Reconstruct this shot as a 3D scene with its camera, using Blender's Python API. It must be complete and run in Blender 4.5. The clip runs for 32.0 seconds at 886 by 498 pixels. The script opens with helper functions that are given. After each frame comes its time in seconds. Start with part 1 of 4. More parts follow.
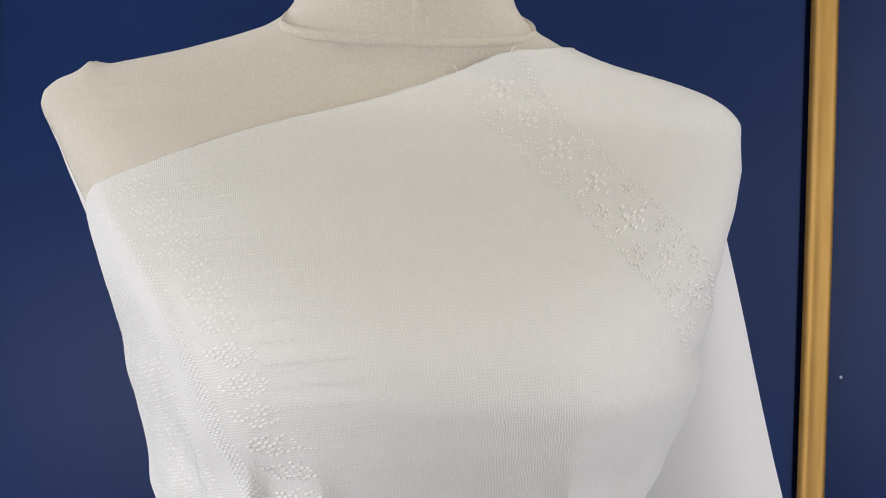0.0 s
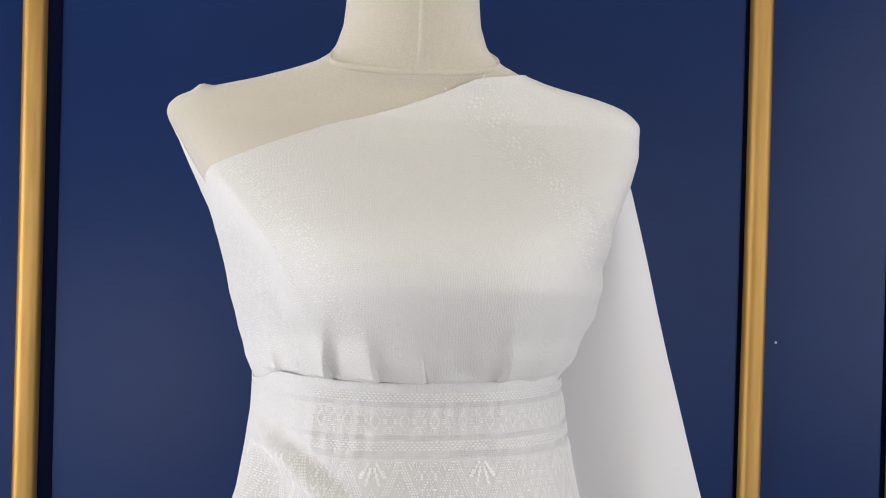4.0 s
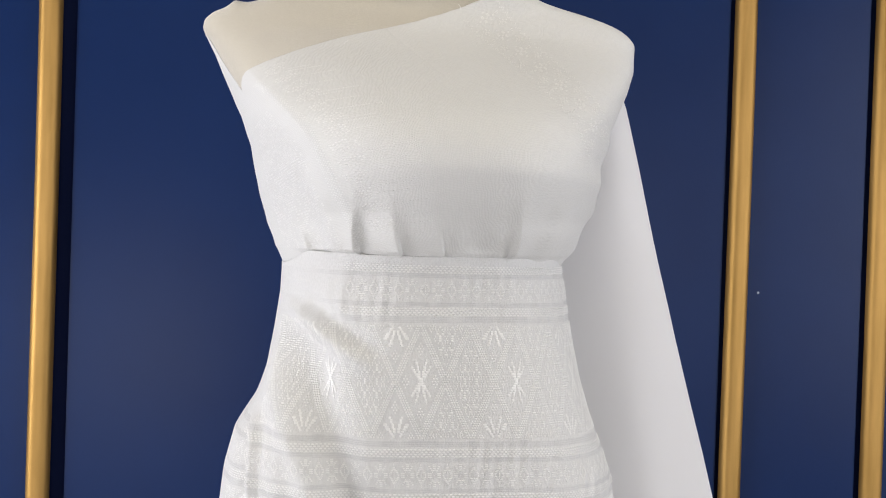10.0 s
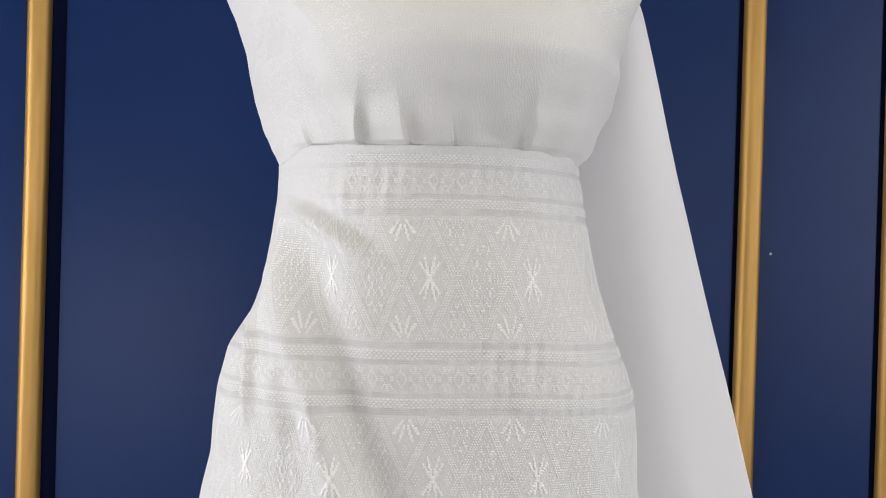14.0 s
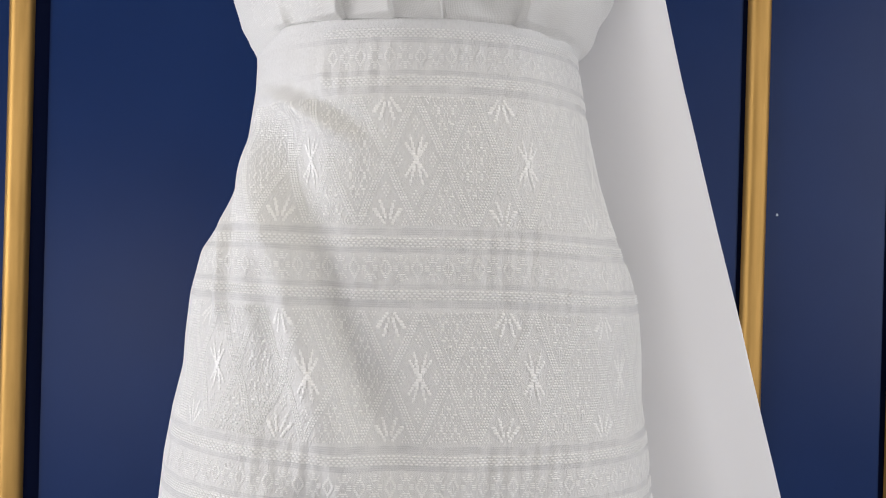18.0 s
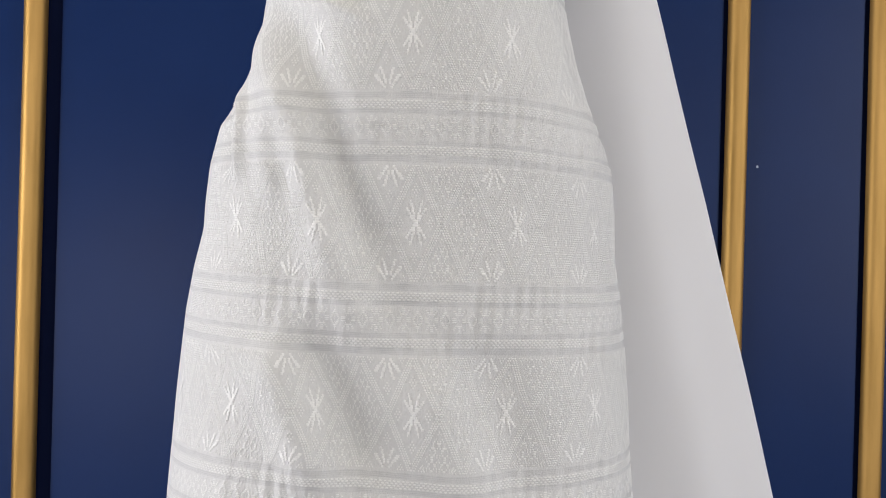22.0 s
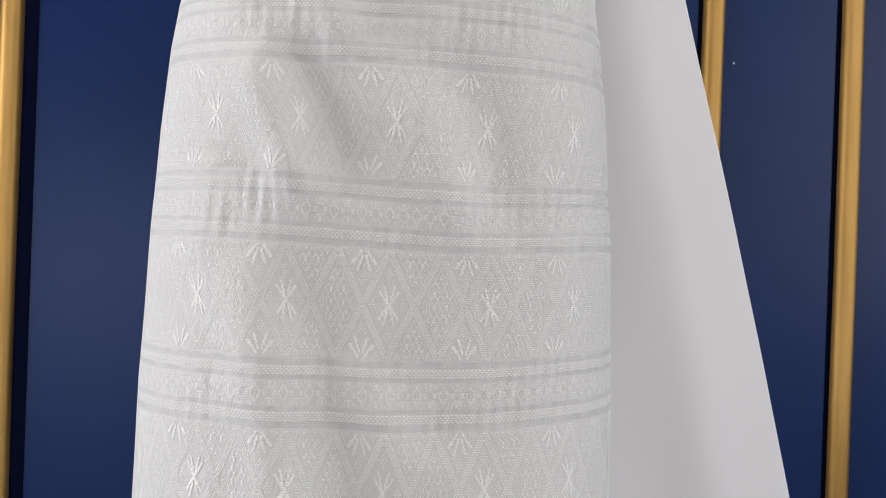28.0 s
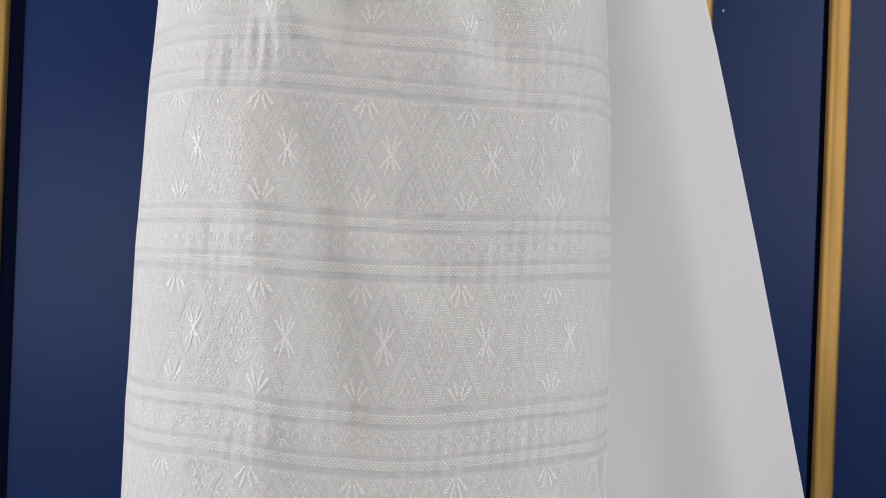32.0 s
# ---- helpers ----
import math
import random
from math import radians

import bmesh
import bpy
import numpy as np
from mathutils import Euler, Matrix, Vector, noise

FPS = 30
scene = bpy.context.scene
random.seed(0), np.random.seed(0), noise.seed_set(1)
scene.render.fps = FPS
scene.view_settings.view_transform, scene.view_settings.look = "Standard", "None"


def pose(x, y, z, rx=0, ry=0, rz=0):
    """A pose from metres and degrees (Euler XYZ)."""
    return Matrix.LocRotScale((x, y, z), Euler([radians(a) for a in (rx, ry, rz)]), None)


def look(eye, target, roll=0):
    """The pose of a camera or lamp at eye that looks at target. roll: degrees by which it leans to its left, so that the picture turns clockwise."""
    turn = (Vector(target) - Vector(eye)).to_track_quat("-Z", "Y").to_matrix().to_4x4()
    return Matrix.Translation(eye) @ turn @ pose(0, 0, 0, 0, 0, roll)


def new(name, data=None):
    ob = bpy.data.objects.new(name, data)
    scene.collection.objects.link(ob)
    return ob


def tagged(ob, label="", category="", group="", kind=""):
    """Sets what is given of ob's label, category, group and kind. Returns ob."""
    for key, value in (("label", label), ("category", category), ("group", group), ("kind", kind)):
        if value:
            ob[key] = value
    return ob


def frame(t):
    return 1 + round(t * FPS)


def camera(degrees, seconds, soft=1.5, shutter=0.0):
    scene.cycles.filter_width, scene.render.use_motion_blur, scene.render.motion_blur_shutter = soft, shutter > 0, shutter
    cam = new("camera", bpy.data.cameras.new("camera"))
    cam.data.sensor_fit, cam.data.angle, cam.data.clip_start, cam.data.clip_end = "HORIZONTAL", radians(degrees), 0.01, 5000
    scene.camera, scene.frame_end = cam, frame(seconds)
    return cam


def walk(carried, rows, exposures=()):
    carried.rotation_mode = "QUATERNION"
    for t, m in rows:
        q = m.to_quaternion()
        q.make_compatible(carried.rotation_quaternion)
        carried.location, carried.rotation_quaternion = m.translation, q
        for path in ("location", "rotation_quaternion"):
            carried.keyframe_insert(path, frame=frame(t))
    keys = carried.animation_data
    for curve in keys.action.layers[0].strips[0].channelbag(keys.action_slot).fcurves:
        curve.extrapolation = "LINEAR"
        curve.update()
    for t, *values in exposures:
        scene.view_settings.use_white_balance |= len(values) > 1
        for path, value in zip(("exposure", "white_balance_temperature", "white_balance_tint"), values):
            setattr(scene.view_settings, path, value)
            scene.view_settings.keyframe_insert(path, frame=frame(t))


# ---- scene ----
cam = camera(43.9, 32.0, 1.0)
PATH = [
    (0, (0.007, -0.002, 1.256), (0.253, 1.982, 1.237), 1.5),
    (0.5, (0.007, -0.034, 1.249), (0.254, 1.951, 1.232), 1.4),
    (1, (0.004, -0.071, 1.244), (0.254, 1.913, 1.229), 1.4),
    (1.5, (-0.001, -0.109, 1.239), (0.251, 1.875, 1.227), 1.3),
    (2, (-0.009, -0.158, 1.236), (0.243, 1.826, 1.222), 1.4),
    (2.5, (-0.016, -0.206, 1.234), (0.236, 1.778, 1.219), 1.4),
    (4.5, (-0.038, -0.34, 1.218), (0.224, 1.643, 1.204), 1.5),
    (5, (-0.045, -0.368, 1.213), (0.218, 1.615, 1.203), 1.4),
    (5.5, (-0.052, -0.391, 1.209), (0.212, 1.592, 1.194), 1.5),
    (6, (-0.06, -0.409, 1.198), (0.207, 1.573, 1.182), 1.6),
    (6.5, (-0.066, -0.426, 1.191), (0.203, 1.556, 1.176), 1.6),
    (7, (-0.065, -0.434, 1.183), (0.208, 1.547, 1.168), 1.6),
    (7.5, (-0.063, -0.438, 1.173), (0.214, 1.542, 1.156), 1.5),
    (8, (-0.062, -0.434, 1.164), (0.217, 1.547, 1.148), 1.6),
    (8.5, (-0.062, -0.425, 1.157), (0.219, 1.555, 1.138), 1.6),
    (9, (-0.064, -0.416, 1.151), (0.22, 1.563, 1.132), 1.6),
    (9.5, (-0.064, -0.408, 1.144), (0.22, 1.572, 1.123), 1.7),
    (10, (-0.066, -0.401, 1.139), (0.219, 1.578, 1.114), 1.9),
    (10.5, (-0.067, -0.396, 1.131), (0.219, 1.584, 1.107), 1.9),
    (11, (-0.065, -0.39, 1.124), (0.221, 1.589, 1.098), 1.9),
    (11.5, (-0.063, -0.386, 1.113), (0.224, 1.593, 1.094), 1.6),
    (12, (-0.064, -0.38, 1.101), (0.221, 1.6, 1.081), 1.5),
    (12.5, (-0.064, -0.369, 1.087), (0.221, 1.611, 1.07), 1.5),
    (13, (-0.064, -0.359, 1.074), (0.221, 1.62, 1.06), 1.5),
    (13.5, (-0.065, -0.35, 1.064), (0.221, 1.629, 1.046), 1.6),
    (14, (-0.062, -0.338, 1.052), (0.224, 1.641, 1.036), 1.6),
    (14.5, (-0.059, -0.324, 1.039), (0.227, 1.656, 1.023), 1.7),
    (16.5, (-0.05, -0.291, 0.999), (0.232, 1.689, 0.99), 1.6),
    (17, (-0.045, -0.284, 0.991), (0.238, 1.696, 0.981), 1.6),
    (17.5, (-0.04, -0.279, 0.981), (0.242, 1.701, 0.971), 1.5),
    (18, (-0.042, -0.279, 0.968), (0.241, 1.701, 0.961), 1.5),
    (18.5, (-0.043, -0.283, 0.953), (0.238, 1.697, 0.947), 1.4),
    (19, (-0.046, -0.29, 0.941), (0.237, 1.69, 0.934), 1.5),
    (19.5, (-0.047, -0.304, 0.932), (0.236, 1.676, 0.927), 1.5),
    (20, (-0.047, -0.319, 0.918), (0.237, 1.661, 0.911), 1.6),
    (20.5, (-0.049, -0.333, 0.9), (0.237, 1.646, 0.896), 1.6),
    (21, (-0.049, -0.347, 0.887), (0.238, 1.632, 0.884), 1.5),
    (21.5, (-0.051, -0.361, 0.875), (0.238, 1.618, 0.874), 1.5),
    (22, (-0.051, -0.375, 0.862), (0.239, 1.604, 0.861), 1.5),
    (22.5, (-0.052, -0.388, 0.845), (0.243, 1.59, 0.844), 1.4),
    (23, (-0.052, -0.394, 0.825), (0.247, 1.583, 0.823), 1.5),
    (23.5, (-0.052, -0.394, 0.806), (0.248, 1.584, 0.805), 1.5),
    (24, (-0.053, -0.388, 0.79), (0.25, 1.589, 0.789), 1.5),
    (24.5, (-0.055, -0.386, 0.771), (0.253, 1.59, 0.771), 1.6),
    (25, (-0.06, -0.387, 0.752), (0.249, 1.589, 0.754), 1.5),
    (25.5, (-0.061, -0.392, 0.732), (0.252, 1.584, 0.735), 1.5),
    (27.5, (-0.056, -0.388, 0.663), (0.273, 1.585, 0.66), 2.0),
    (28, (-0.051, -0.388, 0.645), (0.281, 1.584, 0.644), 2.0),
    (28.5, (-0.05, -0.387, 0.631), (0.286, 1.584, 0.628), 2.2),
    (29, (-0.052, -0.385, 0.616), (0.288, 1.586, 0.613), 2.2),
    (29.5, (-0.054, -0.381, 0.603), (0.291, 1.589, 0.602), 2.2),
    (30, (-0.054, -0.375, 0.591), (0.296, 1.594, 0.587), 2.3),
    (30.5, (-0.052, -0.375, 0.573), (0.299, 1.594, 0.575), 2.3),
    (31, (-0.051, -0.373, 0.561), (0.306, 1.595, 0.561), 2.3),
    (31.5, (-0.055, -0.375, 0.546), (0.305, 1.593, 0.548), 2.3),
    (32, (-0.061, -0.382, 0.53), (0.303, 1.585, 0.534), 2.2),
]
walk(cam, [(t, look(eye, target, roll)) for t, eye, target, roll in PATH], exposures=[(0, -0.04), (2.5, 0.0), (5, 0.09), (8, 0.12), (11, 0.06), (14, 0.0), (17, -0.03), (22, -0.05), (28, -0.08), (32, -0.11)])

# ---- light: daylight through two side windows, a warm lamp panel in the ceiling ----
world = bpy.data.worlds.new("world")
scene.world = world
world.use_nodes = True
sky = world.node_tree.nodes.new("ShaderNodeTexSky")
sky.sky_type, sky.sun_disc = "NISHITA", False
sky.sun_elevation, sky.sun_rotation = radians(40), radians(200)
world.node_tree.links.new(sky.outputs[0], world.node_tree.nodes["Background"].inputs[0])
world.node_tree.nodes["Background"].inputs[1].default_value = 0.08


def area_lamp(name, eye, target, size_x, size_y, watts, colour):
    data = bpy.data.lights.new(name, "AREA")
    data.shape, data.size, data.size_y, data.energy, data.color = "RECTANGLE", size_x, size_y, watts, colour
    lamp = new(name, data)
    lamp.matrix_world = look(eye, target)
    return lamp


area_lamp("window_light_west", (-2.15, 0.55, 1.05), (0, 0.55, 1.05), 1.3, 1.4, 46, (1.0, 0.98, 1.02))
area_lamp("window_light_east", (2.65, -0.5, 1.35), (0, -0.5, 1.35), 1.9, 1.9, 38, (1.0, 0.98, 1.02))
area_lamp("window_light_south", (-0.95, -2.57, 0.5), (-0.95, 0, 0.5), 1.0, 0.86, 19, (1.0, 0.98, 1.02))
area_lamp("window_light_south_far", (1.55, -2.57, 0.95), (1.55, 0, 0.95), 1.7, 1.7, 16, (1.0, 0.98, 1.02))
area_lamp("ceiling_light", (0.1, -0.3, 2.66), (0.1, -0.3, 0), 1.1, 1.1, 9.8, (1.0, 0.89, 0.66))

# ---- materials ----


def material(name, colour, rough=0.6, metal=0.0, sheen=0.0, spec=0.5):
    m = bpy.data.materials.new(name)
    m.use_nodes = True
    b = m.node_tree.nodes["Principled BSDF"]
    b.inputs["Base Color"].default_value = (*colour, 1)
    b.inputs["Roughness"].default_value, b.inputs["Metallic"].default_value = rough, metal
    b.inputs["Sheen Weight"].default_value, b.inputs["Specular IOR Level"].default_value = sheen, spec
    return m


def nod(m, kind, **values):
    n = m.node_tree.nodes.new("ShaderNode" + kind)
    for key, value in values.items():
        if key in n.inputs:
            n.inputs[key].default_value = value
    return n


def wire(m, a, b):
    m.node_tree.links.new(a, b)


def bsdf(m):
    return m.node_tree.nodes["Principled BSDF"]


def math_node(m, op, a, b=None):
    n = m.node_tree.nodes.new("ShaderNodeMath")
    n.operation = op
    for slot, v in ((0, a), (1, b)):
        if v is None:
            continue
        if isinstance(v, (int, float)):
            n.inputs[slot].default_value = v
        else:
            wire(m, v, n.inputs[slot])
    return n.outputs[0]


def tint(m, scale, low, high, detail=4.0, coord="Object", stretch=(1, 1, 1)):
    """Base colour that drifts between two tones with a noise of that scale."""
    tc = nod(m, "TexCoord")
    mp = nod(m, "Mapping")
    mp.inputs["Scale"].default_value = stretch
    wire(m, tc.outputs[coord], mp.inputs[0])
    no = nod(m, "TexNoise", Scale=scale, Detail=detail)
    wire(m, mp.outputs[0], no.inputs["Vector"])
    ramp = nod(m, "ValToRGB")
    ramp.color_ramp.elements[0].position, ramp.color_ramp.elements[1].position = 0.35, 0.65
    ramp.color_ramp.elements[0].color, ramp.color_ramp.elements[1].color = (*low, 1), (*high, 1)
    wire(m, no.outputs["Fac"], ramp.inputs[0])
    wire(m, ramp.outputs[0], bsdf(m).inputs["Base Color"])
    return no, mp


def relief(m, height, strength, distance):
    bp = nod(m, "Bump", Strength=strength, Distance=distance)
    wire(m, height, bp.inputs["Height"])
    wire(m, bp.outputs[0], bsdf(m).inputs["Normal"])
    return bp


def weave_height(m, pitch_u, pitch_v, slant=0.0, rise=0.0, rows=False):
    """A height from crossing threads on the cloth's own metres (UV), with a loose irregularity."""
    uv = nod(m, "UVMap")
    sep = nod(m, "SeparateXYZ")
    wire(m, uv.outputs[0], sep.inputs[0])
    no = nod(m, "TexNoise", Scale=260.0, Detail=2.0)
    wire(m, uv.outputs[0], no.inputs["Vector"])
    wob = math_node(m, "MULTIPLY", math_node(m, "SUBTRACT", no.outputs["Fac"], 0.5), 2.4)
    slow = nod(m, "TexNoise", Scale=80.0, Detail=2.0)
    wire(m, uv.outputs[0], slow.inputs["Vector"])
    wob = math_node(m, "ADD", wob, math_node(m, "MULTIPLY", math_node(m, "SUBTRACT", slow.outputs["Fac"], 0.5), 26.0))
    u = math_node(m, "ADD", sep.outputs[0], math_node(m, "MULTIPLY", sep.outputs[1], slant))
    a = math_node(m, "SINE", math_node(m, "ADD", math_node(m, "MULTIPLY", u, 2 * math.pi / pitch_u), wob))
    v = math_node(m, "ADD", sep.outputs[1], math_node(m, "MULTIPLY", sep.outputs[0], rise))
    b = math_node(m, "SINE", math_node(m, "ADD", math_node(m, "MULTIPLY", v, 2 * math.pi / pitch_v), wob))
    both = math_node(m, "ADD", math_node(m, "MULTIPLY", a, 0.5), math_node(m, "MULTIPLY", b, 0.38)) if rows else math_node(m, "MULTIPLY", a, b)
    return math_node(m, "ADD", both, math_node(m, "MULTIPLY", no.outputs["Fac"], 0.6)), sep


def shade_by(m, height, low, high, start, end):
    """Base colour between the gaps and the crowns of the threads; gap shade is painted darker."""
    mr = nod(m, "MapRange")
    mr.inputs["From Min"].default_value, mr.inputs["From Max"].default_value = start, end
    wire(m, height, mr.inputs["Value"])
    mx = nod(m, "MixRGB")
    mx.inputs[1].default_value, mx.inputs[2].default_value = (*low, 1), (*high, 1)
    wire(m, mr.outputs[0], mx.inputs[0])
    wire(m, mx.outputs[0], bsdf(m).inputs["Base Color"])
    return mx


WALL_BLUE = material("navy_satin_paint", (0.012, 0.022, 0.085), 0.3, spec=0.17)
n1, _ = tint(WALL_BLUE, 2.2, (0.0046, 0.0190, 0.083), (0.0060, 0.0232, 0.096), 6.0)
n2 = nod(WALL_BLUE, "TexNoise", Scale=160.0, Detail=3.0)
relief(WALL_BLUE, n2.outputs["Fac"], 0.10, 0.001)
rr = nod(WALL_BLUE, "MapRange")
rr.inputs["To Min"].default_value, rr.inputs["To Max"].default_value = 0.29, 0.35
wire(WALL_BLUE, n1.outputs["Fac"], rr.inputs["Value"])
wire(WALL_BLUE, rr.outputs[0], bsdf(WALL_BLUE).inputs["Roughness"])

GOLD = material("brushed_gold_trim", (0.62, 0.40, 0.15), 0.3, 1.0)
n1, _ = tint(GOLD, 7.0, (0.39, 0.235, 0.072), (0.54, 0.335, 0.112), 6.0, stretch=(6, 6, 0.5))
rr = nod(GOLD, "MapRange")
rr.inputs["To Min"].default_value, rr.inputs["To Max"].default_value = 0.48, 0.64
wire(GOLD, n1.outputs["Fac"], rr.inputs["Value"])
wire(GOLD, rr.outputs[0], bsdf(GOLD).inputs["Roughness"])
n2 = nod(GOLD, "TexNoise", Scale=420.0, Detail=2.0)
relief(GOLD, n2.outputs["Fac"], 0.08, 0.001)

VELVET = material("beige_stretch_velvet", (0.62, 0.55, 0.43), 0.9, sheen=0.6, spec=0.2)
n1, _ = tint(VELVET, 900.0, (0.47, 0.435, 0.36), (0.58, 0.54, 0.455), 8.0)
n1.inputs["Roughness"].default_value = 0.72
n2 = nod(VELVET, "TexNoise", Scale=800.0, Detail=6.0)
relief(VELVET, n2.outputs["Fac"], 0.4, 0.0014)

PLAIN = material("white_plain_silk", (0.74, 0.74, 0.725), 0.6, sheen=0.2, spec=0.3)
h, _ = weave_height(PLAIN, 0.00112, 0.00120, 0.10, -0.17, True)
relief(PLAIN, h, 0.30, 0.0005)
shade_by(PLAIN, h, (0.59, 0.59, 0.576), (0.68, 0.68, 0.663), -0.8, 0.9)
SHAWL = material("white_smooth_silk", (0.68, 0.68, 0.695), 0.6, sheen=0.2, spec=0.3)
h, _ = weave_height(SHAWL, 0.0007, 0.0007)
relief(SHAWL, h, 0.15, 0.0002)

ZONE, BAND, TOP_Z = 0.1422, 0.054, 1.1215
GROUND = material("white_brocade_ground", (0.745, 0.745, 0.735), 0.6, sheen=0.2, spec=0.3)
h, sep = weave_height(GROUND, 0.00105, 0.0011)
crepe_uv = nod(GROUND, "UVMap")
crepe_map = nod(GROUND, "Mapping")
crepe_map.inputs["Scale"].default_value = (1.0, 0.55, 1.0)
wire(GROUND, crepe_uv.outputs[0], crepe_map.inputs[0])
crepe = nod(GROUND, "TexNoise", Scale=620.0, Detail=2.0)
wire(GROUND, crepe_map.outputs[0], crepe.inputs["Vector"])
relief(GROUND, math_node(GROUND, "ADD", math_node(GROUND, "MULTIPLY", h, 0.35), math_node(GROUND, "MULTIPLY", crepe.outputs["Fac"], 2.2)), 0.6, 0.0007)
# smooth grey-white stripes of thinner weave along both borders of each band
worn = nod(GROUND, "TexNoise", Scale=75.0, Detail=3.0)
wire(GROUND, crepe_uv.outputs[0], worn.inputs["Vector"])
pull = math_node(GROUND, "MULTIPLY", math_node(GROUND, "SUBTRACT", worn.outputs["Fac"], 0.5), 0.0032)
down = math_node(GROUND, "ADD", math_node(GROUND, "SUBTRACT", TOP_Z, sep.outputs[1]), pull)
inside = math_node(GROUND, "FLOORED_MODULO", down, ZONE)
stripes = None
for lo, hi in ((0.0008, 0.0056), (0.0135, 0.0170), (0.0370, 0.0405), (0.0482, 0.0532)):
    s = math_node(GROUND, "MULTIPLY", math_node(GROUND, "GREATER_THAN", inside, lo), math_node(GROUND, "LESS_THAN", inside, hi))
    stripes = s if stripes is None else math_node(GROUND, "ADD", stripes, s)
end = nod(GROUND, "MapRange")
end.inputs["From Min"].default_value, end.inputs["From Max"].default_value, end.inputs["To Min"].default_value, end.inputs["To Max"].default_value = -0.125, -0.075, 0.85, 0.0
wire(GROUND, sep.outputs[0], end.inputs["Value"])
plain_end = math_node(GROUND, "MULTIPLY", math_node(GROUND, "LESS_THAN", down, BAND + 0.002), end.outputs[0])
stripes = math_node(GROUND, "MULTIPLY", stripes, math_node(GROUND, "SUBTRACT", 1.0, plain_end))
stripes = math_node(GROUND, "MULTIPLY", stripes, math_node(GROUND, "GREATER_THAN", down, 0.007))
lines = math_node(GROUND, "SINE", math_node(GROUND, "MULTIPLY", sep.outputs[1], 2 * math.pi / 0.0014))
fade = nod(GROUND, "MapRange")
fade.inputs["From Min"].default_value, fade.inputs["From Max"].default_value, fade.inputs["To Min"].default_value = 0.35, 0.62, 0.45
wire(GROUND, worn.outputs["Fac"], fade.inputs["Value"])
amount = math_node(GROUND, "MULTIPLY", math_node(GROUND, "MULTIPLY", stripes, fade.outputs[0]), math_node(GROUND, "ADD", 0.66, math_node(GROUND, "MULTIPLY", lines, 0.26)))
mix = nod(GROUND, "MixRGB")
mix.inputs[1].default_value, mix.inputs[2].default_value = (0.745, 0.745, 0.735, 1), (0.53, 0.53, 0.53, 1)
wire(GROUND, amount, mix.inputs[0])
grain = shade_by(GROUND, crepe.outputs["Fac"], (0.655, 0.655, 0.645), (0.725, 0.725, 0.715), 0.25, 0.75)
wire(GROUND, grain.outputs[0], mix.inputs[1])
wire(GROUND, mix.outputs[0], bsdf(GROUND).inputs["Base Color"])



def floss(name, low, high, rough, spec):
    """Silk thread whose stitches differ a little from one another."""
    m = material(name, (high, high, high), rough, sheen=0.2, spec=spec)
    tc, no, ramp = nod(m, "TexCoord"), nod(m, "TexNoise", Scale=420.0, Detail=1.0), nod(m, "ValToRGB")
    ramp.color_ramp.elements[0].position, ramp.color_ramp.elements[1].position = 0.35, 0.65
    ramp.color_ramp.elements[0].color, ramp.color_ramp.elements[1].color = (low, low, low - 0.018, 1), (high, high, high - 0.020, 1)
    wire(m, tc.outputs["Object"], no.inputs["Vector"])
    wire(m, no.outputs["Fac"], ramp.inputs[0])
    wire(m, ramp.outputs[0], bsdf(m).inputs["Base Color"])
    return m


THREAD = floss("white_silk_floss", 0.78, 0.85, 0.38, 0.6)
SOFT = floss("white_ground_floss", 0.775, 0.845, 0.36, 0.65)
EMBOSS = floss("white_raised_silk", 0.70, 0.77, 0.6, 0.3)
TUFT = floss("white_woven_silk", 0.67, 0.75, 0.5, 0.35)

ROOM_WHITE = material("plain_room_paint", (0.55, 0.54, 0.52), 0.85)
tint(ROOM_WHITE, 1.5, (0.53, 0.52, 0.50), (0.57, 0.56, 0.54))
FLOOR = material("grey_floor_tile", (0.3, 0.29, 0.28), 0.5)
tint(FLOOR, 3.0, (0.27, 0.26, 0.25), (0.33, 0.32, 0.31))
# near-black backing: the shade beside the gold trims, put into the colour
TRIM_SHADE = material("navy_trim_shade", (0.004, 0.008, 0.036), 0.9, spec=0.1)
SPECK = material("dried_paint_speck", (0.45, 0.5, 0.6), 0.6)

# ---- mesh helpers ----


def mesh_from(name, verts, faces, mat, uv=None, smooth=True):
    me = bpy.data.meshes.new(name)
    me.from_pydata(np.asarray(verts, float).reshape(-1, 3).tolist(), [], np.asarray(faces).tolist() if isinstance(faces, np.ndarray) else faces)
    me.materials.append(mat)
    if uv is not None:
        layer = me.uv_layers.new(name="UVMap")
        loops = np.zeros(len(me.loops), dtype=np.int32)
        me.loops.foreach_get("vertex_index", loops)
        layer.data.foreach_set("uv", np.asarray(uv, np.float32)[loops].ravel())
    if smooth:
        me.polygons.foreach_set("use_smooth", np.ones(len(me.polygons), dtype=bool))
    me.update()
    return me


def part(name, me, parent, label=""):
    ob = new(name, me)
    ob.parent = parent
    if label:
        tagged(ob, label)
    return ob


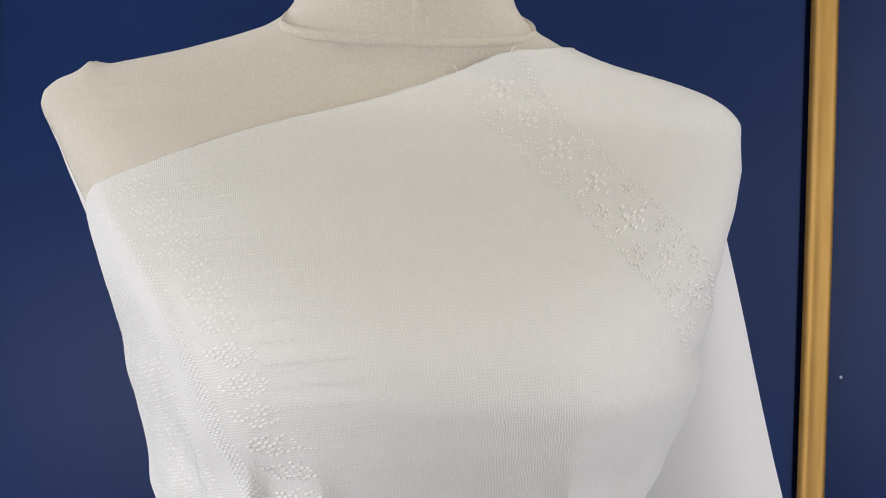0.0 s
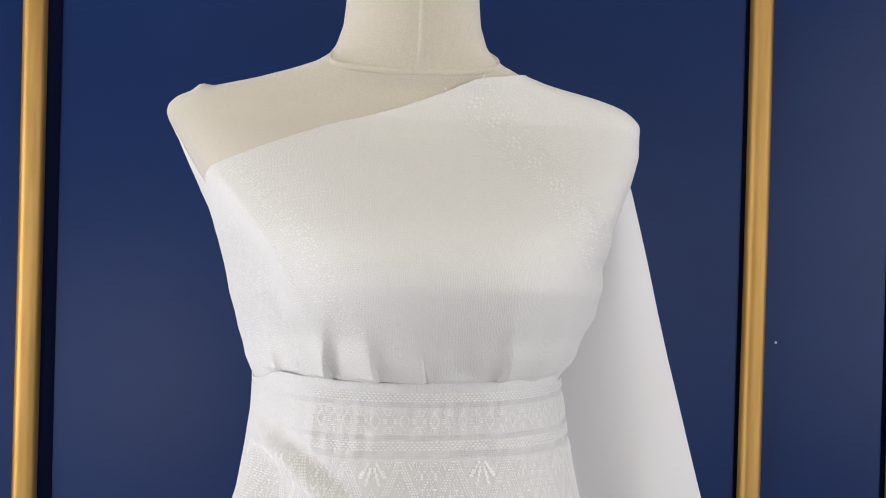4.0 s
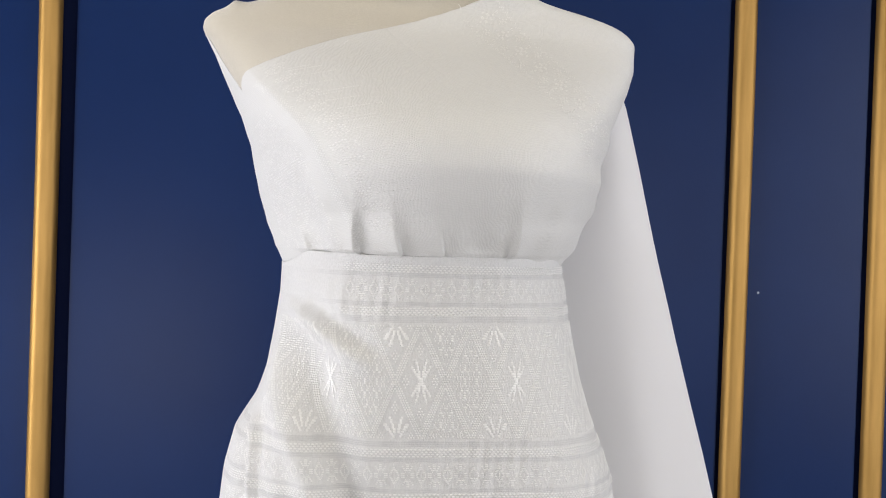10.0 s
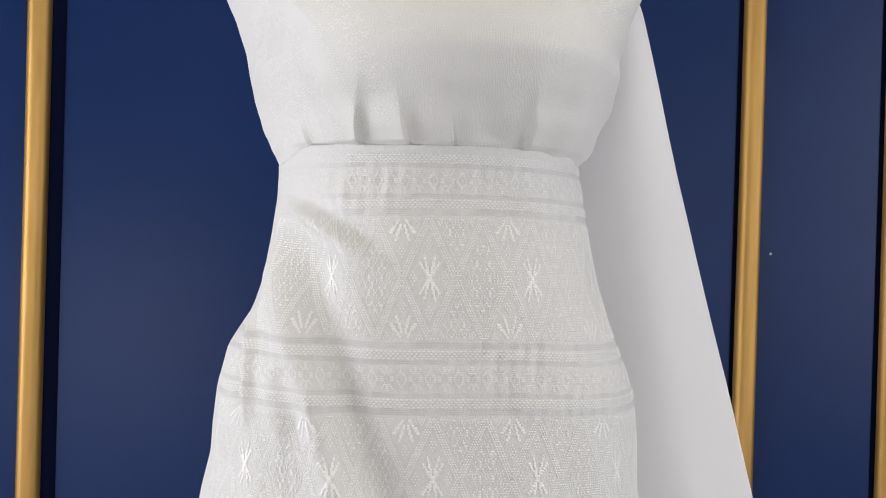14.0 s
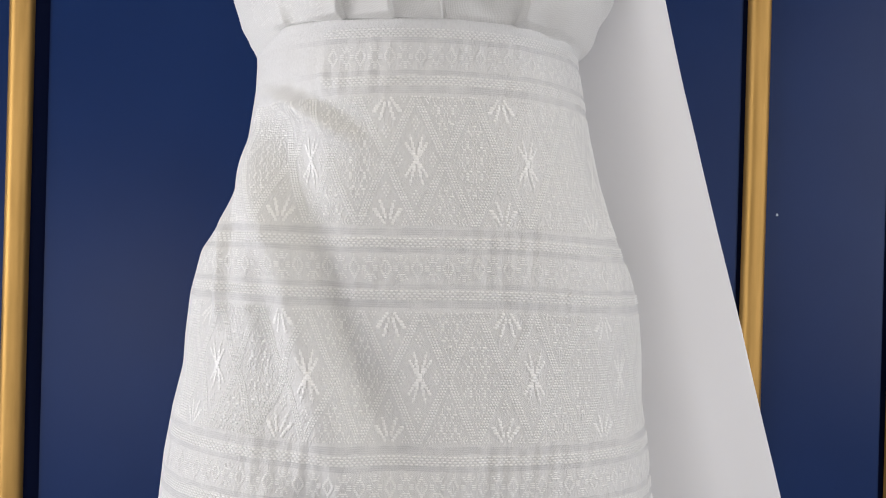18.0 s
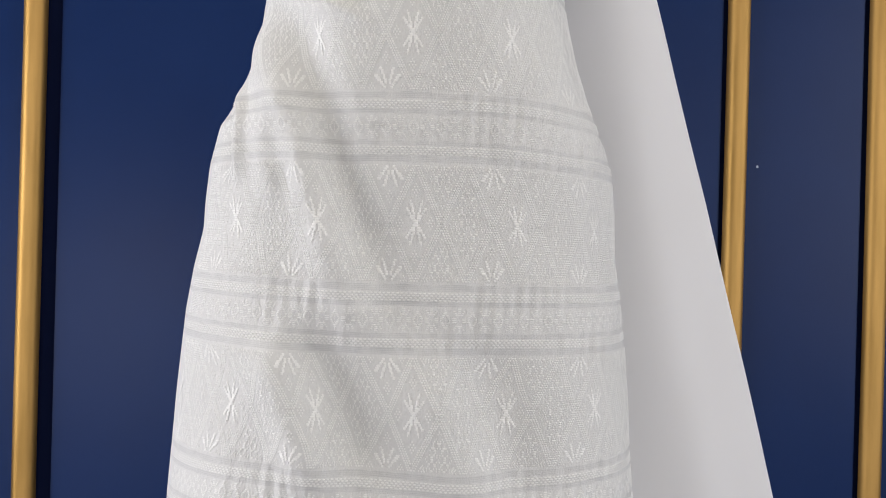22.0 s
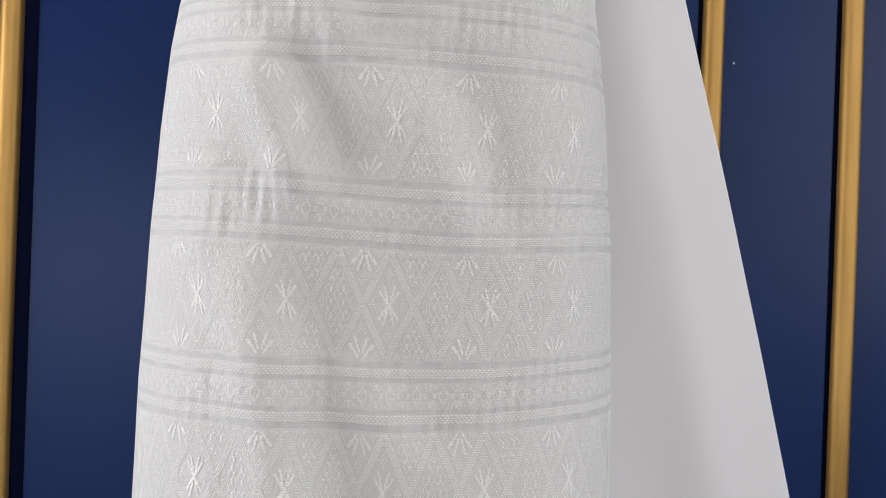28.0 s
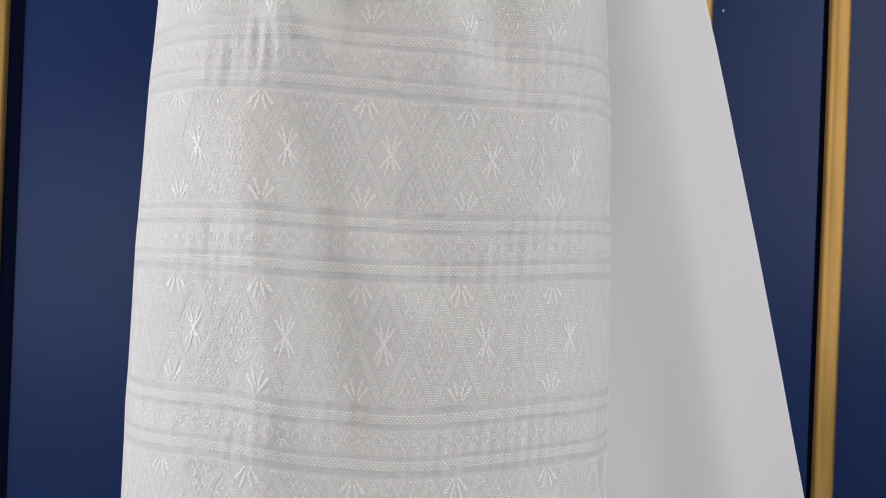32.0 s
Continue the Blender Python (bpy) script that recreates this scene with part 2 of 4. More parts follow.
def box_mesh(name, x0, x1, y0, y1, z0, z1, mat, bevel=0.0):
    bm = bmesh.new()
    bmesh.ops.create_cube(bm, size=1)
    bmesh.ops.scale(bm, vec=(x1 - x0, y1 - y0, z1 - z0), verts=bm.verts)
    bmesh.ops.translate(bm, vec=((x0 + x1) / 2, (y0 + y1) / 2, (z0 + z1) / 2), verts=bm.verts)
    if bevel:
        bmesh.ops.bevel(bm, geom=bm.edges, offset=bevel, segments=2, affect="EDGES")
    me = bpy.data.meshes.new(name)
    bm.to_mesh(me)
    bm.free()
    me.materials.append(mat)
    return me


def grid_faces(rows, cols, wrap=False):
    i, j = np.meshgrid(np.arange(rows - 1), np.arange(cols if wrap else cols - 1), indexing="ij")
    k = (j + 1) % cols
    return np.stack([i * cols + j, i * cols + k, (i + 1) * cols + k, (i + 1) * cols + j], -1).reshape(-1, 4)


def profile(zs, vals, blur=0.008):
    """A smooth curve through a few stations, as a function of the height."""
    z = np.linspace(min(zs) - 0.02, max(zs) + 0.02, 1600)
    order = np.argsort(zs)
    v = np.interp(z, np.asarray(zs)[order], np.asarray(vals)[order])
    n = max(1, int(blur / (z[1] - z[0])))
    k = np.hanning(2 * n + 3)
    v = np.convolve(np.pad(v, n + 1, mode="edge"), k / k.sum(), mode="valid")
    return lambda q: np.interp(q, z, v)


def bump(q, at, width):
    return np.exp(-(((q - at) / width) ** 2))


def step(q, lo, hi):
    s = np.clip((q - lo) / (hi - lo), 0, 1)
    return s * s * (3 - 2 * s)


def ripple(x, z, seed, scale):
    """A cheap smooth unevenness from a few crossing waves."""
    r = np.random.RandomState(seed)
    out = 0
    for _ in range(7):
        a, f, p = r.uniform(0, 2 * math.pi), r.uniform(0.6, 1.6) / scale, r.uniform(0, 6.28)
        out = out + np.sin(2 * math.pi * f * (x * math.cos(a) + z * math.sin(a)) + p)
    return out / 7


# ---- the room ----
WALL_Y = 1.725


def wall_box(name, *size, mat=ROOM_WHITE):
    return tagged(new(name, box_mesh(name, *size, mat)), kind="structure", category="wall", label="plain painted wall that closes the room")


north = tagged(new("wall_north", box_mesh("wall_north", -2.3, 2.8, WALL_Y + 0.016, WALL_Y + 0.12, 0, 2.7, TRIM_SHADE)),
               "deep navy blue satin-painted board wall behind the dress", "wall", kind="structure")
# boards stop short of the trims, so the dark backing shows as their shade
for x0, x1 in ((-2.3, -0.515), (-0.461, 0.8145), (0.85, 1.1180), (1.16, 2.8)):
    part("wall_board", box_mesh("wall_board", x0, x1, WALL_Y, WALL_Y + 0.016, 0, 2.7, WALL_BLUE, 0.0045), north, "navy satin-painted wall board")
tagged(new("floor", box_mesh("floor", -2.3, 2.8, -2.6, WALL_Y + 0.12, -0.1, 0, FLOOR)), "plain grey tiled floor", "floor", kind="structure")
tagged(new("ceiling", box_mesh("ceiling", -2.3, 2.8, -2.6, WALL_Y + 0.12, 2.7, 2.8, ROOM_WHITE)), "plain off-white ceiling", "ceiling", kind="structure")
for side, x0, x1, y0, y1, head in (("west", -2.3, -2.18, -0.1, 1.2, 1.75), ("east", 2.68, 2.8, -1.45, 0.45, 2.3)):
    wall = wall_box("wall_" + side, x0, x1, -2.6, y0, 0, 2.7)
    for size in ((y1, WALL_Y, 0, 2.7), (y0, y1, 0, 0.35), (y0, y1, head, 2.7)):
        part("wall_section", box_mesh("wall_section", x0, x1, *size, ROOM_WHITE), wall)
wall = wall_box("wall_south", -2.3, -1.5, -2.72, -2.6, 0, 2.7)
for x0, x1, z0, z1 in ((2.4, 2.8, 0, 2.7), (-0.4, 0.7, 0, 2.7), (-1.5, -0.4, 0, 0.05), (-1.5, -0.4, 0.95, 2.7), (0.7, 2.4, 0, 0.1), (0.7, 2.4, 1.8, 2.7)):
    part("wall_section", box_mesh("wall_section", x0, x1, -2.72, -2.6, z0, z1, ROOM_WHITE), wall)

# ---- gold trims on the wall ----


def gold_trim(x, width, depth=0.021):
    """A half-round moulding, straight up the wall."""
    n = 41
    t = np.linspace(-1, 1, n)
    px = t * width / 2
    py = depth * (1 - np.abs(t) ** 3.4) ** 0.6
    py = np.maximum(py, 0)
    zs = np.linspace(0.0, 2.7, 60)
    sway = 0.0006 * np.sin(zs * 5 + x * 9)
    v = np.stack([x + px[None] + sway[:, None], np.broadcast_to(WALL_Y - 0.0005 - py[None], (60, n)), np.broadcast_to(zs[:, None], (60, n))], -1)
    ob = new("trim", mesh_from("trim", v.reshape(-1, 3), grid_faces(60, n)[:, ::-1], GOLD))
    return tagged(ob, "half-round brushed gold moulding fixed upright on navy wall", "wall trim", "gold wall trims", "structure")


for x, w in ((-0.507, 0.043), (0.844, 0.046), (1.150, 0.048)):
    gold_trim(x, w)

# ---- the dress form ----
CX = 0.06
FORM_Z = [1.10, 1.128, 1.157, 1.19, 1.22, 1.245, 1.267, 1.291, 1.305, 1.314, 1.320, 1.328, 1.336, 1.343, 1.348, 1.353, 1.36, 1.369, 1.376, 1.384, 1.392, 1.41, 1.43, 1.46]
FORM_A = [0.120, 0.130, 0.142, 0.151, 0.160, 0.170, 0.181, 0.192, 0.198, 0.202, 0.2065, 0.2095, 0.2080, 0.2005, 0.188, 0.168, 0.136, 0.105, 0.086, 0.074, 0.068, 0.062, 0.060, 0.058]
FRONT_Z = [1.10, 1.12, 1.14, 1.165, 1.19, 1.21, 1.226, 1.241, 1.27, 1.30, 1.323, 1.348, 1.36, 1.38, 1.41, 1.46]
FRONT_Y = [0.47, 0.462, 0.447, 0.428, 0.418, 0.420, 0.430, 0.446, 0.492, 0.550, 0.587, 0.602, 0.598, 0.594, 0.592, 0.588]
form_a = profile(FORM_Z, FORM_A, 0.003)
form_f = profile(FRONT_Z, FRONT_Y, 0.012)
mid_y = profile([1.10, 1.12, 1.15, 1.20, 1.24, 1.28, 1.33, 1.36, 1.46], [0.61, 0.613, 0.665, 0.68, 0.665, 0.655, 0.655, 0.655, 0.652], 0.01)
back_y = profile([1.10, 1.2, 1.3, 1.345, 1.36, 1.38, 1.46], [0.72, 0.78, 0.76, 0.725, 0.714, 0.712, 0.708], 0.01)


def section(theta, half, mid, front, back, full=0.88):
    """A body's level section: theta 0 faces the front, -90 degrees the left."""
    s, c = np.sin(theta), np.cos(theta)
    s, d = np.sign(s) * np.abs(s) ** full, np.abs(c) ** full
    return CX + half * s, np.where(c > 0, mid - (mid - front) * d, mid + (back - mid) * d)


SWING = profile([1.08, 1.122, 1.14, 1.19, 1.24, 1.30, 1.46], [0.0, 0.0, 0.06, 0.13, 0.10, 0.058, 0.055], 0.015)


def swing(X, Z):
    """The shoulders stand turned a little against the hips."""
    return -SWING(Z) * (X - CX)


def dress_form():
    zs = np.concatenate([np.linspace(1.10, 1.30, 40), np.linspace(1.302, 1.40, 64), np.linspace(1.405, 1.46, 12)])
    th = np.linspace(-math.pi, math.pi, 160, endpoint=False)
    Z, T = np.meshgrid(zs, th, indexing="ij")
    half = np.where(np.sin(T) > 0, np.minimum(form_a(Z), BOD_AR(Z)) - 0.004, np.minimum(form_a(Z), BOD_AL(Z) + 0.02 * step(Z, 1.318, 1.33)) - 0.0004)
    half = half - 0.010 * (1 - step(Z, 1.19, 1.24))
    X, Y = section(T, half, mid_y(Z), form_f(Z) + 0.004 + 0.009 * (1 - step(Z, 1.14, 1.20)), back_y(Z), body_full(np.sin(T), Z))
    # pinch of cloth at the shoulder's end, the seam up the neck
    near = bump(X, -0.119, 0.0055) * bump(Z, 1.352, 0.009) * step(-Y, -0.69, -0.64)
    Z2 = Z + 0.0042 * near
    Y = Y - 0.003 * near - 0.0022 * bump(X, CX + 0.004, 0.0028) * (np.cos(T) > 0) * step(Z, 1.358, 1.37)
    Y = Y - 0.0012 * ripple(X, Z, 3, 0.09) + swing(X, Z)
    X = X + 0.003 * step(Z, 1.365, 1.385)
    v = np.stack([X, Y, Z2], -1).reshape(-1, 3)
    rows, cols = len(zs), len(th)
    f = grid_faces(rows, cols, True).tolist()
    f.append([(rows - 1) * cols + j for j in range(cols)])
    f.append([cols - 1 - j for j in range(cols)])
    verts = v.tolist()
    # the welt round the neck's foot, lower in front than at the sides
    ring, tube = 96, 10
    base = len(verts)
    for i in range(ring):
        t = 2 * math.pi * i / ring
        z = 1.389 - (0.025 if math.cos(t) > 0 else 0.011) * math.cos(t)
        x, y = section(np.array(t), form_a(z) - 0.0045, mid_y(z), form_f(z) + 0.0045, back_y(z))
        for j in range(tube):
            w = 2 * math.pi * j / tube
            verts.append((float(x) + 0.003 * float(step(z, 1.365, 1.385)) + 0.0016 * math.cos(w) * math.sin(t), float(y) + float(swing(x, z)) - 0.0016 * math.cos(w) * math.cos(t), z + 0.0030 * math.sin(w)))
    for i in range(ring):
        for j in range(tube):
            a, b = base + i * tube, base + (i + 1) % ring * tube
            k = (j + 1) % tube
            f.append([a + j, b + j, b + k, a + k])
    # the padded seam tape up the front of the neck
    base, n = len(verts), 24
    for z in np.linspace(1.362, 1.459, n):
        for k in range(7):
            q = k / 3 - 1
            t = 0.012 + 0.042 * q
            x, y = section(np.array(t), form_a(z) - 0.004, mid_y(z), form_f(z) + 0.004, back_y(z))
            verts.append((float(x) + 0.004, float(y) + float(swing(x, z)) - 0.0006 - 0.0016 * (1 - q * q) + 0.0003 * math.sin(z * 900 + k), z))
    f += [[base + i * 7 + k, base + i * 7 + k + 1, base + i * 7 + k + 8, base + i * 7 + k + 7] for i in range(n - 1) for k in range(6)]
    # pole and round foot
    for r0, r1, z0, z1 in ((0.016, 0.016, 0.03, 1.11), (0.16, 0.15, 0.0, 0.03)):
        base = len(verts)
        for z, r in ((z0, r0), (z1, r1)):
            verts += [(CX + r * math.cos(2 * math.pi * i / 32), 0.58 + r * math.sin(2 * math.pi * i / 32), z) for i in range(32)]
        f += [[base + i, base + (i + 1) % 32, base + 32 + (i + 1) % 32, base + 32 + i] for i in range(32)]
        f += [[base + 32 + i for i in range(32)], [base + 31 - i for i in range(32)]]
    me = mesh_from("dress_form", verts, f, VELVET)
    ob = new("dress_form", me)
    return tagged(ob, "headless dressmaker's form covered in beige velvet, wearing a white silk outfit", "dress form")


# ---- cloth surfaces ----
BOD_AR = profile([1.10, 1.112, 1.119, 1.1235, 1.132, 1.145, 1.165, 1.190, 1.206, 1.220, 1.240, 1.256, 1.275, 1.300, 1.329, 1.338, 1.345, 1.352, 1.36, 1.369, 1.376, 1.39],
                 [0.124, 0.1262, 0.1290, 0.1350, 0.1425, 0.1515, 0.1590, 0.1625, 0.1635, 0.1660, 0.1740, 0.1815, 0.192, 0.203, 0.206, 0.1985, 0.187, 0.165, 0.128, 0.102, 0.088, 0.075], 0.006)
BOD_AL = profile([1.10, 1.112, 1.120, 1.126, 1.140, 1.16, 1.19, 1.22, 1.245, 1.267, 1.291, 1.305, 1.314, 1.322, 1.33, 1.345, 1.36, 1.376, 1.39],
                 [0.1240, 0.1266, 0.1300, 0.1338, 0.1390, 0.1465, 0.1548, 0.1615, 0.1703, 0.1805, 0.1915, 0.1978, 0.2023, 0.2068, 0.2095, 0.200, 0.141, 0.09, 0.075], 0.003)
RIDGE = profile([1.10, 1.150, 1.170, 1.188, 1.206, 1.228, 1.255, 1.281, 1.30], [-0.008, -0.014, -0.022, -0.030, -0.040, -0.056, -0.077, -0.101, -0.118], 0.012)
BODY_FULL = profile([1.10, 1.15, 1.20, 1.25], [0.98, 1.0, 0.92, 0.88], 0.02)
SKIRT_FULL = profile([0.1, 1.0, 1.06, 1.1215], [0.75, 0.75, 0.86, 0.98], 0.02)
TUCKS = ((-0.007, 0.040, -0.10, 1, 0.0105), (0.027, 0.032, -0.28, 1, 0.0095), (0.114, 0.042, 0.02, -1, 0.0110), (-0.043, 0.034, -0.35, 1, 0.0040), (0.060, 0.026, -0.30, 1, 0.0058))


def body_full(side, Z):
    """How full the level section is; side below zero is the bare side."""
    return BODY_FULL(Z) + 0.07 * (side < 0) * step(Z, 1.22, 1.27)


def bodice_at(T, Z):
    half = np.where(np.sin(T) > 0, BOD_AR(Z), BOD_AL(Z) + 0.0012)
    X, Y = section(T, half, mid_y(Z), form_f(Z), back_y(Z) + 0.004, body_full(np.sin(T), Z))
    Y = Y + swing(X, Z)
    front = np.clip(np.cos(T), 0, 1)
    d = 0.004 * bump(X, 0.0, 0.045) * bump(Z, 1.185, 0.035) + 0.004 * bump(X, 0.125, 0.045) * bump(Z, 1.185, 0.035)
    up = np.maximum(Z - 1.117, 0)
    for x, tall, lean, turn, deep in TUCKS:
        q = turn * (X - (x + lean * up))
        fade = np.exp(-((up / tall) ** 2)) * step(front, 0.35, 0.62) * step(Z, 1.1195, 1.125)
        slow, fast, blunt = 0.006 + 0.30 * up, 0.0007 + 0.10 * up, 0.0003 + 0.055 * up
        over = np.exp((blunt - np.sqrt(q * q + blunt * blunt)) / np.where(q < 0, slow, fast))
        d = d - 0.0042 * np.exp(-((up / 0.017) ** 2)) * np.exp(-(((q - 0.0016) / 0.0013) ** 2)) * (deep > 0.005) * step(front, 0.35, 0.62) * step(Z, 1.1195, 1.125)
        d = d + fade * deep * (over - 0.22 * np.exp(-(((q - 1.6 * fast) / (2.0 * fast + 0.002)) ** 2)))
    # the blouse puffs a little over the waistband
    d = d + 0.0035 * bump(Z, 1.138, 0.013) * step(front, 0.45, 0.85) - 0.0034 * (1 - step(Z, 1.1205, 1.1250)) * step(front, 0.4, 0.7)
    d = d + 0.0012 * ripple(X, Z, 5, 0.08) * front + 0.0022 * ripple(X * 2.2, Z, 8, 0.05) * step(-X, 0.02, 0.06) * step(1.25 - Z, 0, 0.08)
    # a pressed crease running down from the neckline
    side = (X - 0.023) * 0.79 + (Z - 1.317) * 0.61
    d = d - 0.0007 * bump(side, 0.0, 0.0011) * step(Z, 1.235, 1.26) * step(np.cos(T), 0.0, 0.2)
    # the bust breaks along the stitched seam; soft hollows climb from the tucks
    q = 0.76 * (X - RIDGE(Z))
    d = d + 0.0075 * np.exp(-np.sqrt(q * q + 0.0016 ** 2) / 0.020) * step(Z, 1.135, 1.18) * (1 - step(Z, 1.262, 1.29)) * step(np.cos(T), 0.15, 0.4)
    d = d + step(np.cos(T), 0.2, 0.5) * (-0.0060 * bump(X, 0.090 - 0.35 * (Z - 1.122), 0.013) * bump(Z, 1.126, 0.026) * step(Z, 1.120, 1.132) + fold(X, Z, -0.030, 1.125, -0.048, 1.175, 0.008, 0.0040) + fold(X, Z, 0.135, 1.122, 0.150, 1.165, 0.010, 0.0028))
    # crumpled edge by the bare armhole, waves under the other arm
    d = d + 0.0003 * (1 + ripple(X * 3, Z, 9, 0.03)) * step(-X, 0.085, 0.10) * step(Z, 1.18, 1.24) + 0.0035 * ripple(X, Z, 31, 0.045) * step(X, 0.175, 0.195) * (1 - step(Z, 1.23, 1.26))
    n = np.stack([np.sin(T) * 0.9, -np.cos(T)], -1)
    return np.stack([X + n[..., 0] * d, Y + n[..., 1] * d, Z], -1)


dress_form()

NECK = profile([-180, -150, -130, -118, -108, -98, -90, -85, -80, -75, -70, -66, -63, -60, -52, -42, -32, -25, -18, -10, -3, 4, 11, 18, 26, 36, 45, 60, 90, 120, 150, 180],
               [1.33, 1.332, 1.28, 1.22, 1.195, 1.188, 1.192, 1.203, 1.218, 1.233, 1.2485, 1.263, 1.2730, 1.2776, 1.284, 1.2915, 1.301, 1.3086, 1.316, 1.3237, 1.332, 1.3443, 1.3527,
                1.358, 1.3612, 1.363, 1.365, 1.367, 1.370, 1.370, 1.36, 1.33], 1.0)
BACK_EDGE = profile([-180, -120, -95, -88, -84, -80, -76, -72, -68, -64, -58, -40, 0, 150, 180], [1.335, 1.335, 1.331, 1.328, 1.318, 1.303, 1.287, 1.272, 1.255, 1.22, 1.13, 1.11, 1.11, 1.11, 1.335], 1.5)

SK_LZ = [1.1215, 1.108, 1.084, 1.052, 1.016, 1.000, 0.989, 0.975, 0.960, 0.928, 0.897, 0.873, 0.842, 0.806, 0.770, 0.735, 0.666, 0.572, 0.522, 0.443, 0.394, 0.304, 0.10]
SK_L = [0.1295, 0.1280, 0.1288, 0.133, 0.139, 0.144, 0.148, 0.157, 0.166, 0.174, 0.177, 0.178, 0.185, 0.191, 0.194, 0.197, 0.2015, 0.206, 0.208, 0.210, 0.211, 0.212, 0.215]
SK_RZ = [1.1215, 1.112, 1.087, 1.051, 1.015, 0.989, 0.964, 0.935, 0.895, 0.855, 0.816, 0.779, 0.742, 0.67, 0.589, 0.543, 0.426, 0.316, 0.10]
SK_R = [0.1265, 0.127, 0.130, 0.1345, 0.141, 0.149, 0.160, 0.1715, 0.1762, 0.1782, 0.1855, 0.189, 0.192, 0.199, 0.2015, 0.204, 0.2065, 0.2095, 0.215]
sk_l, sk_r = profile(SK_LZ, SK_L, 0.006), profile(SK_RZ, SK_R, 0.008)
sk_f = profile([1.1215, 1.06, 1.02, 0.95, 0.88, 0.74, 0.60, 0.43, 0.1], [0.463, 0.452, 0.446, 0.442, 0.440, 0.434, 0.434, 0.432, 0.428], 0.03)
sk_b = profile([1.1215, 0.95, 0.6, 0.1], [0.715, 0.755, 0.775, 0.785], 0.03)


SAG_X = (-0.19, -0.12, -0.06, 0.0, 0.06, 0.12, 0.18)
SAG = [profile(SAG_X, [0.001 * v for v in row], 0.05) for row in (
    (0, 0, 0, 0, 0, 0, 0), (1, 0, 0, 2, 2, 0, -2), (0, 1, -1, 0, 0, -4, -5), (3, 0, -2, -2, -2, -2, -1), (6, 5, 3, 0, -1, 2, 5), (8, 9, 7, 6, 7, 11, 13), (11, 14, 4, 0, 5, 10, 9), (11, 14, 5, 1, 5, 10, 9))]
SAG_Z = [TOP_Z, 1.0675] + [TOP_Z - BAND / 2 - k * ZONE for k in range(1, 6)] + [0.1]


def sag(X, V):
    """How far the woven bands hang above or below their level, across the front."""
    out = 0 * (X + V)
    for k, row in enumerate(SAG):
        w = 1.0
        if k:
            w = w * (1 - step(V, SAG_Z[k], SAG_Z[k - 1]))
        if k + 1 < len(SAG):
            w = w * step(V, SAG_Z[k + 1], SAG_Z[k])
        out = out + w * row(X - CX)
    return out


def woven_height(X, Z):
    return Z - sag(X, Z - sag(X, Z))


def fold(X, Z, x0, z0, x1, z1, wide, tall):
    """A soft crease from one place to another: a ridge on one side, a hollow on the other."""
    ux, uz = x1 - x0, z1 - z0
    ln = math.hypot(ux, uz)
    a = ((X - x0) * ux + (Z - z0) * uz) / ln
    q = ((X - x0) * uz - (Z - z0) * ux) / ln
    ends = step(a, -0.3 * ln, 0.15 * ln) * (1 - step(a, 0.7 * ln, 1.3 * ln))
    return tall * ends * (np.exp(-(((q - wide) / wide) ** 2)) - 0.8 * np.exp(-(((q + 0.6 * wide) / (1.2 * wide)) ** 2)))


def skirt_at(T, Z):
    half = np.where(np.sin(T) > 0, sk_r(Z), sk_l(Z))
    X, Y = section(T, half, 0.61 + 0 * Z, sk_f(Z), sk_b(Z), SKIRT_FULL(Z))
    front = step(np.cos(T), -0.1, 0.35)
    d = fold(X, Z, -0.052, 1.078, 0.002, 1.043, 0.007, 0.0075)
    d = d + fold(X, Z, -0.058, 1.045, -0.006, 0.875, 0.015, 0.0135)
    d = d + fold(X, Z, -0.060, 0.960, -0.050, 0.900, 0.010, 0.0055)
    d = d + fold(X, Z, -0.091, 0.925, -0.087, 1.002, 0.0045, 0.0085)
    d = d + fold(X, Z, -0.002, 0.880, 0.024, 0.800, 0.018, 0.007)
    d = d + fold(X, Z, -0.036, 0.785, 0.000, 0.690, 0.020, 0.0165)
    d = d + fold(X, Z, 0.085, 0.770, 0.125, 0.660, 0.026, 0.0115)
    d = d + fold(X, Z, -0.026, 0.610, 0.006, 0.400, 0.026, 0.0140)
    d = d + fold(X, Z, 0.040, 0.560, 0.085, 0.480, 0.022, 0.005)
    d = d + fold(X, Z, -0.010, 0.420, 0.010, 0.250, 0.03, 0.006)
    d = d * step(np.cos(T), 0.12, 0.50)
    # gathers across the bands
    m = np.mod(TOP_Z - woven_height(X, Z), ZONE)
    inband = step(m, -0.004, 0.006) * (1 - step(m, 0.048, 0.062))
    seam = step(TOP_Z - Z, 0.003, 0.022)
    d = d + seam * front * (0.22 + inband) * 0.0018 * ripple(X * 6.5, Z, 11, 0.075) * (0.6 + 0.6 * ripple(X, Z, 17, 0.12)) + front * 0.0014 * ripple(X * 1.4, Z, 13, 0.10)
    s, c = np.sin(T), np.cos(T)
    X2 = X + s * d * front
    Y2 = Y - c * d * front
    # long waves towards the hem, mostly behind
    wave = 0.006 * step(0.9 - Z, 0, 0.8) * np.sin(T * 7 + 1.0) * step(-c, -0.05, 0.5)
    return np.stack([X2 + s * wave, Y2 - c * wave, Z], -1)


def normals(at, a, b, da, db):
    p = at(a + da, b) - at(a - da, b)
    q = at(a, b + db) - at(a, b - db)
    n = np.cross(p, q)
    return n / np.linalg.norm(n, axis=-1, keepdims=True)


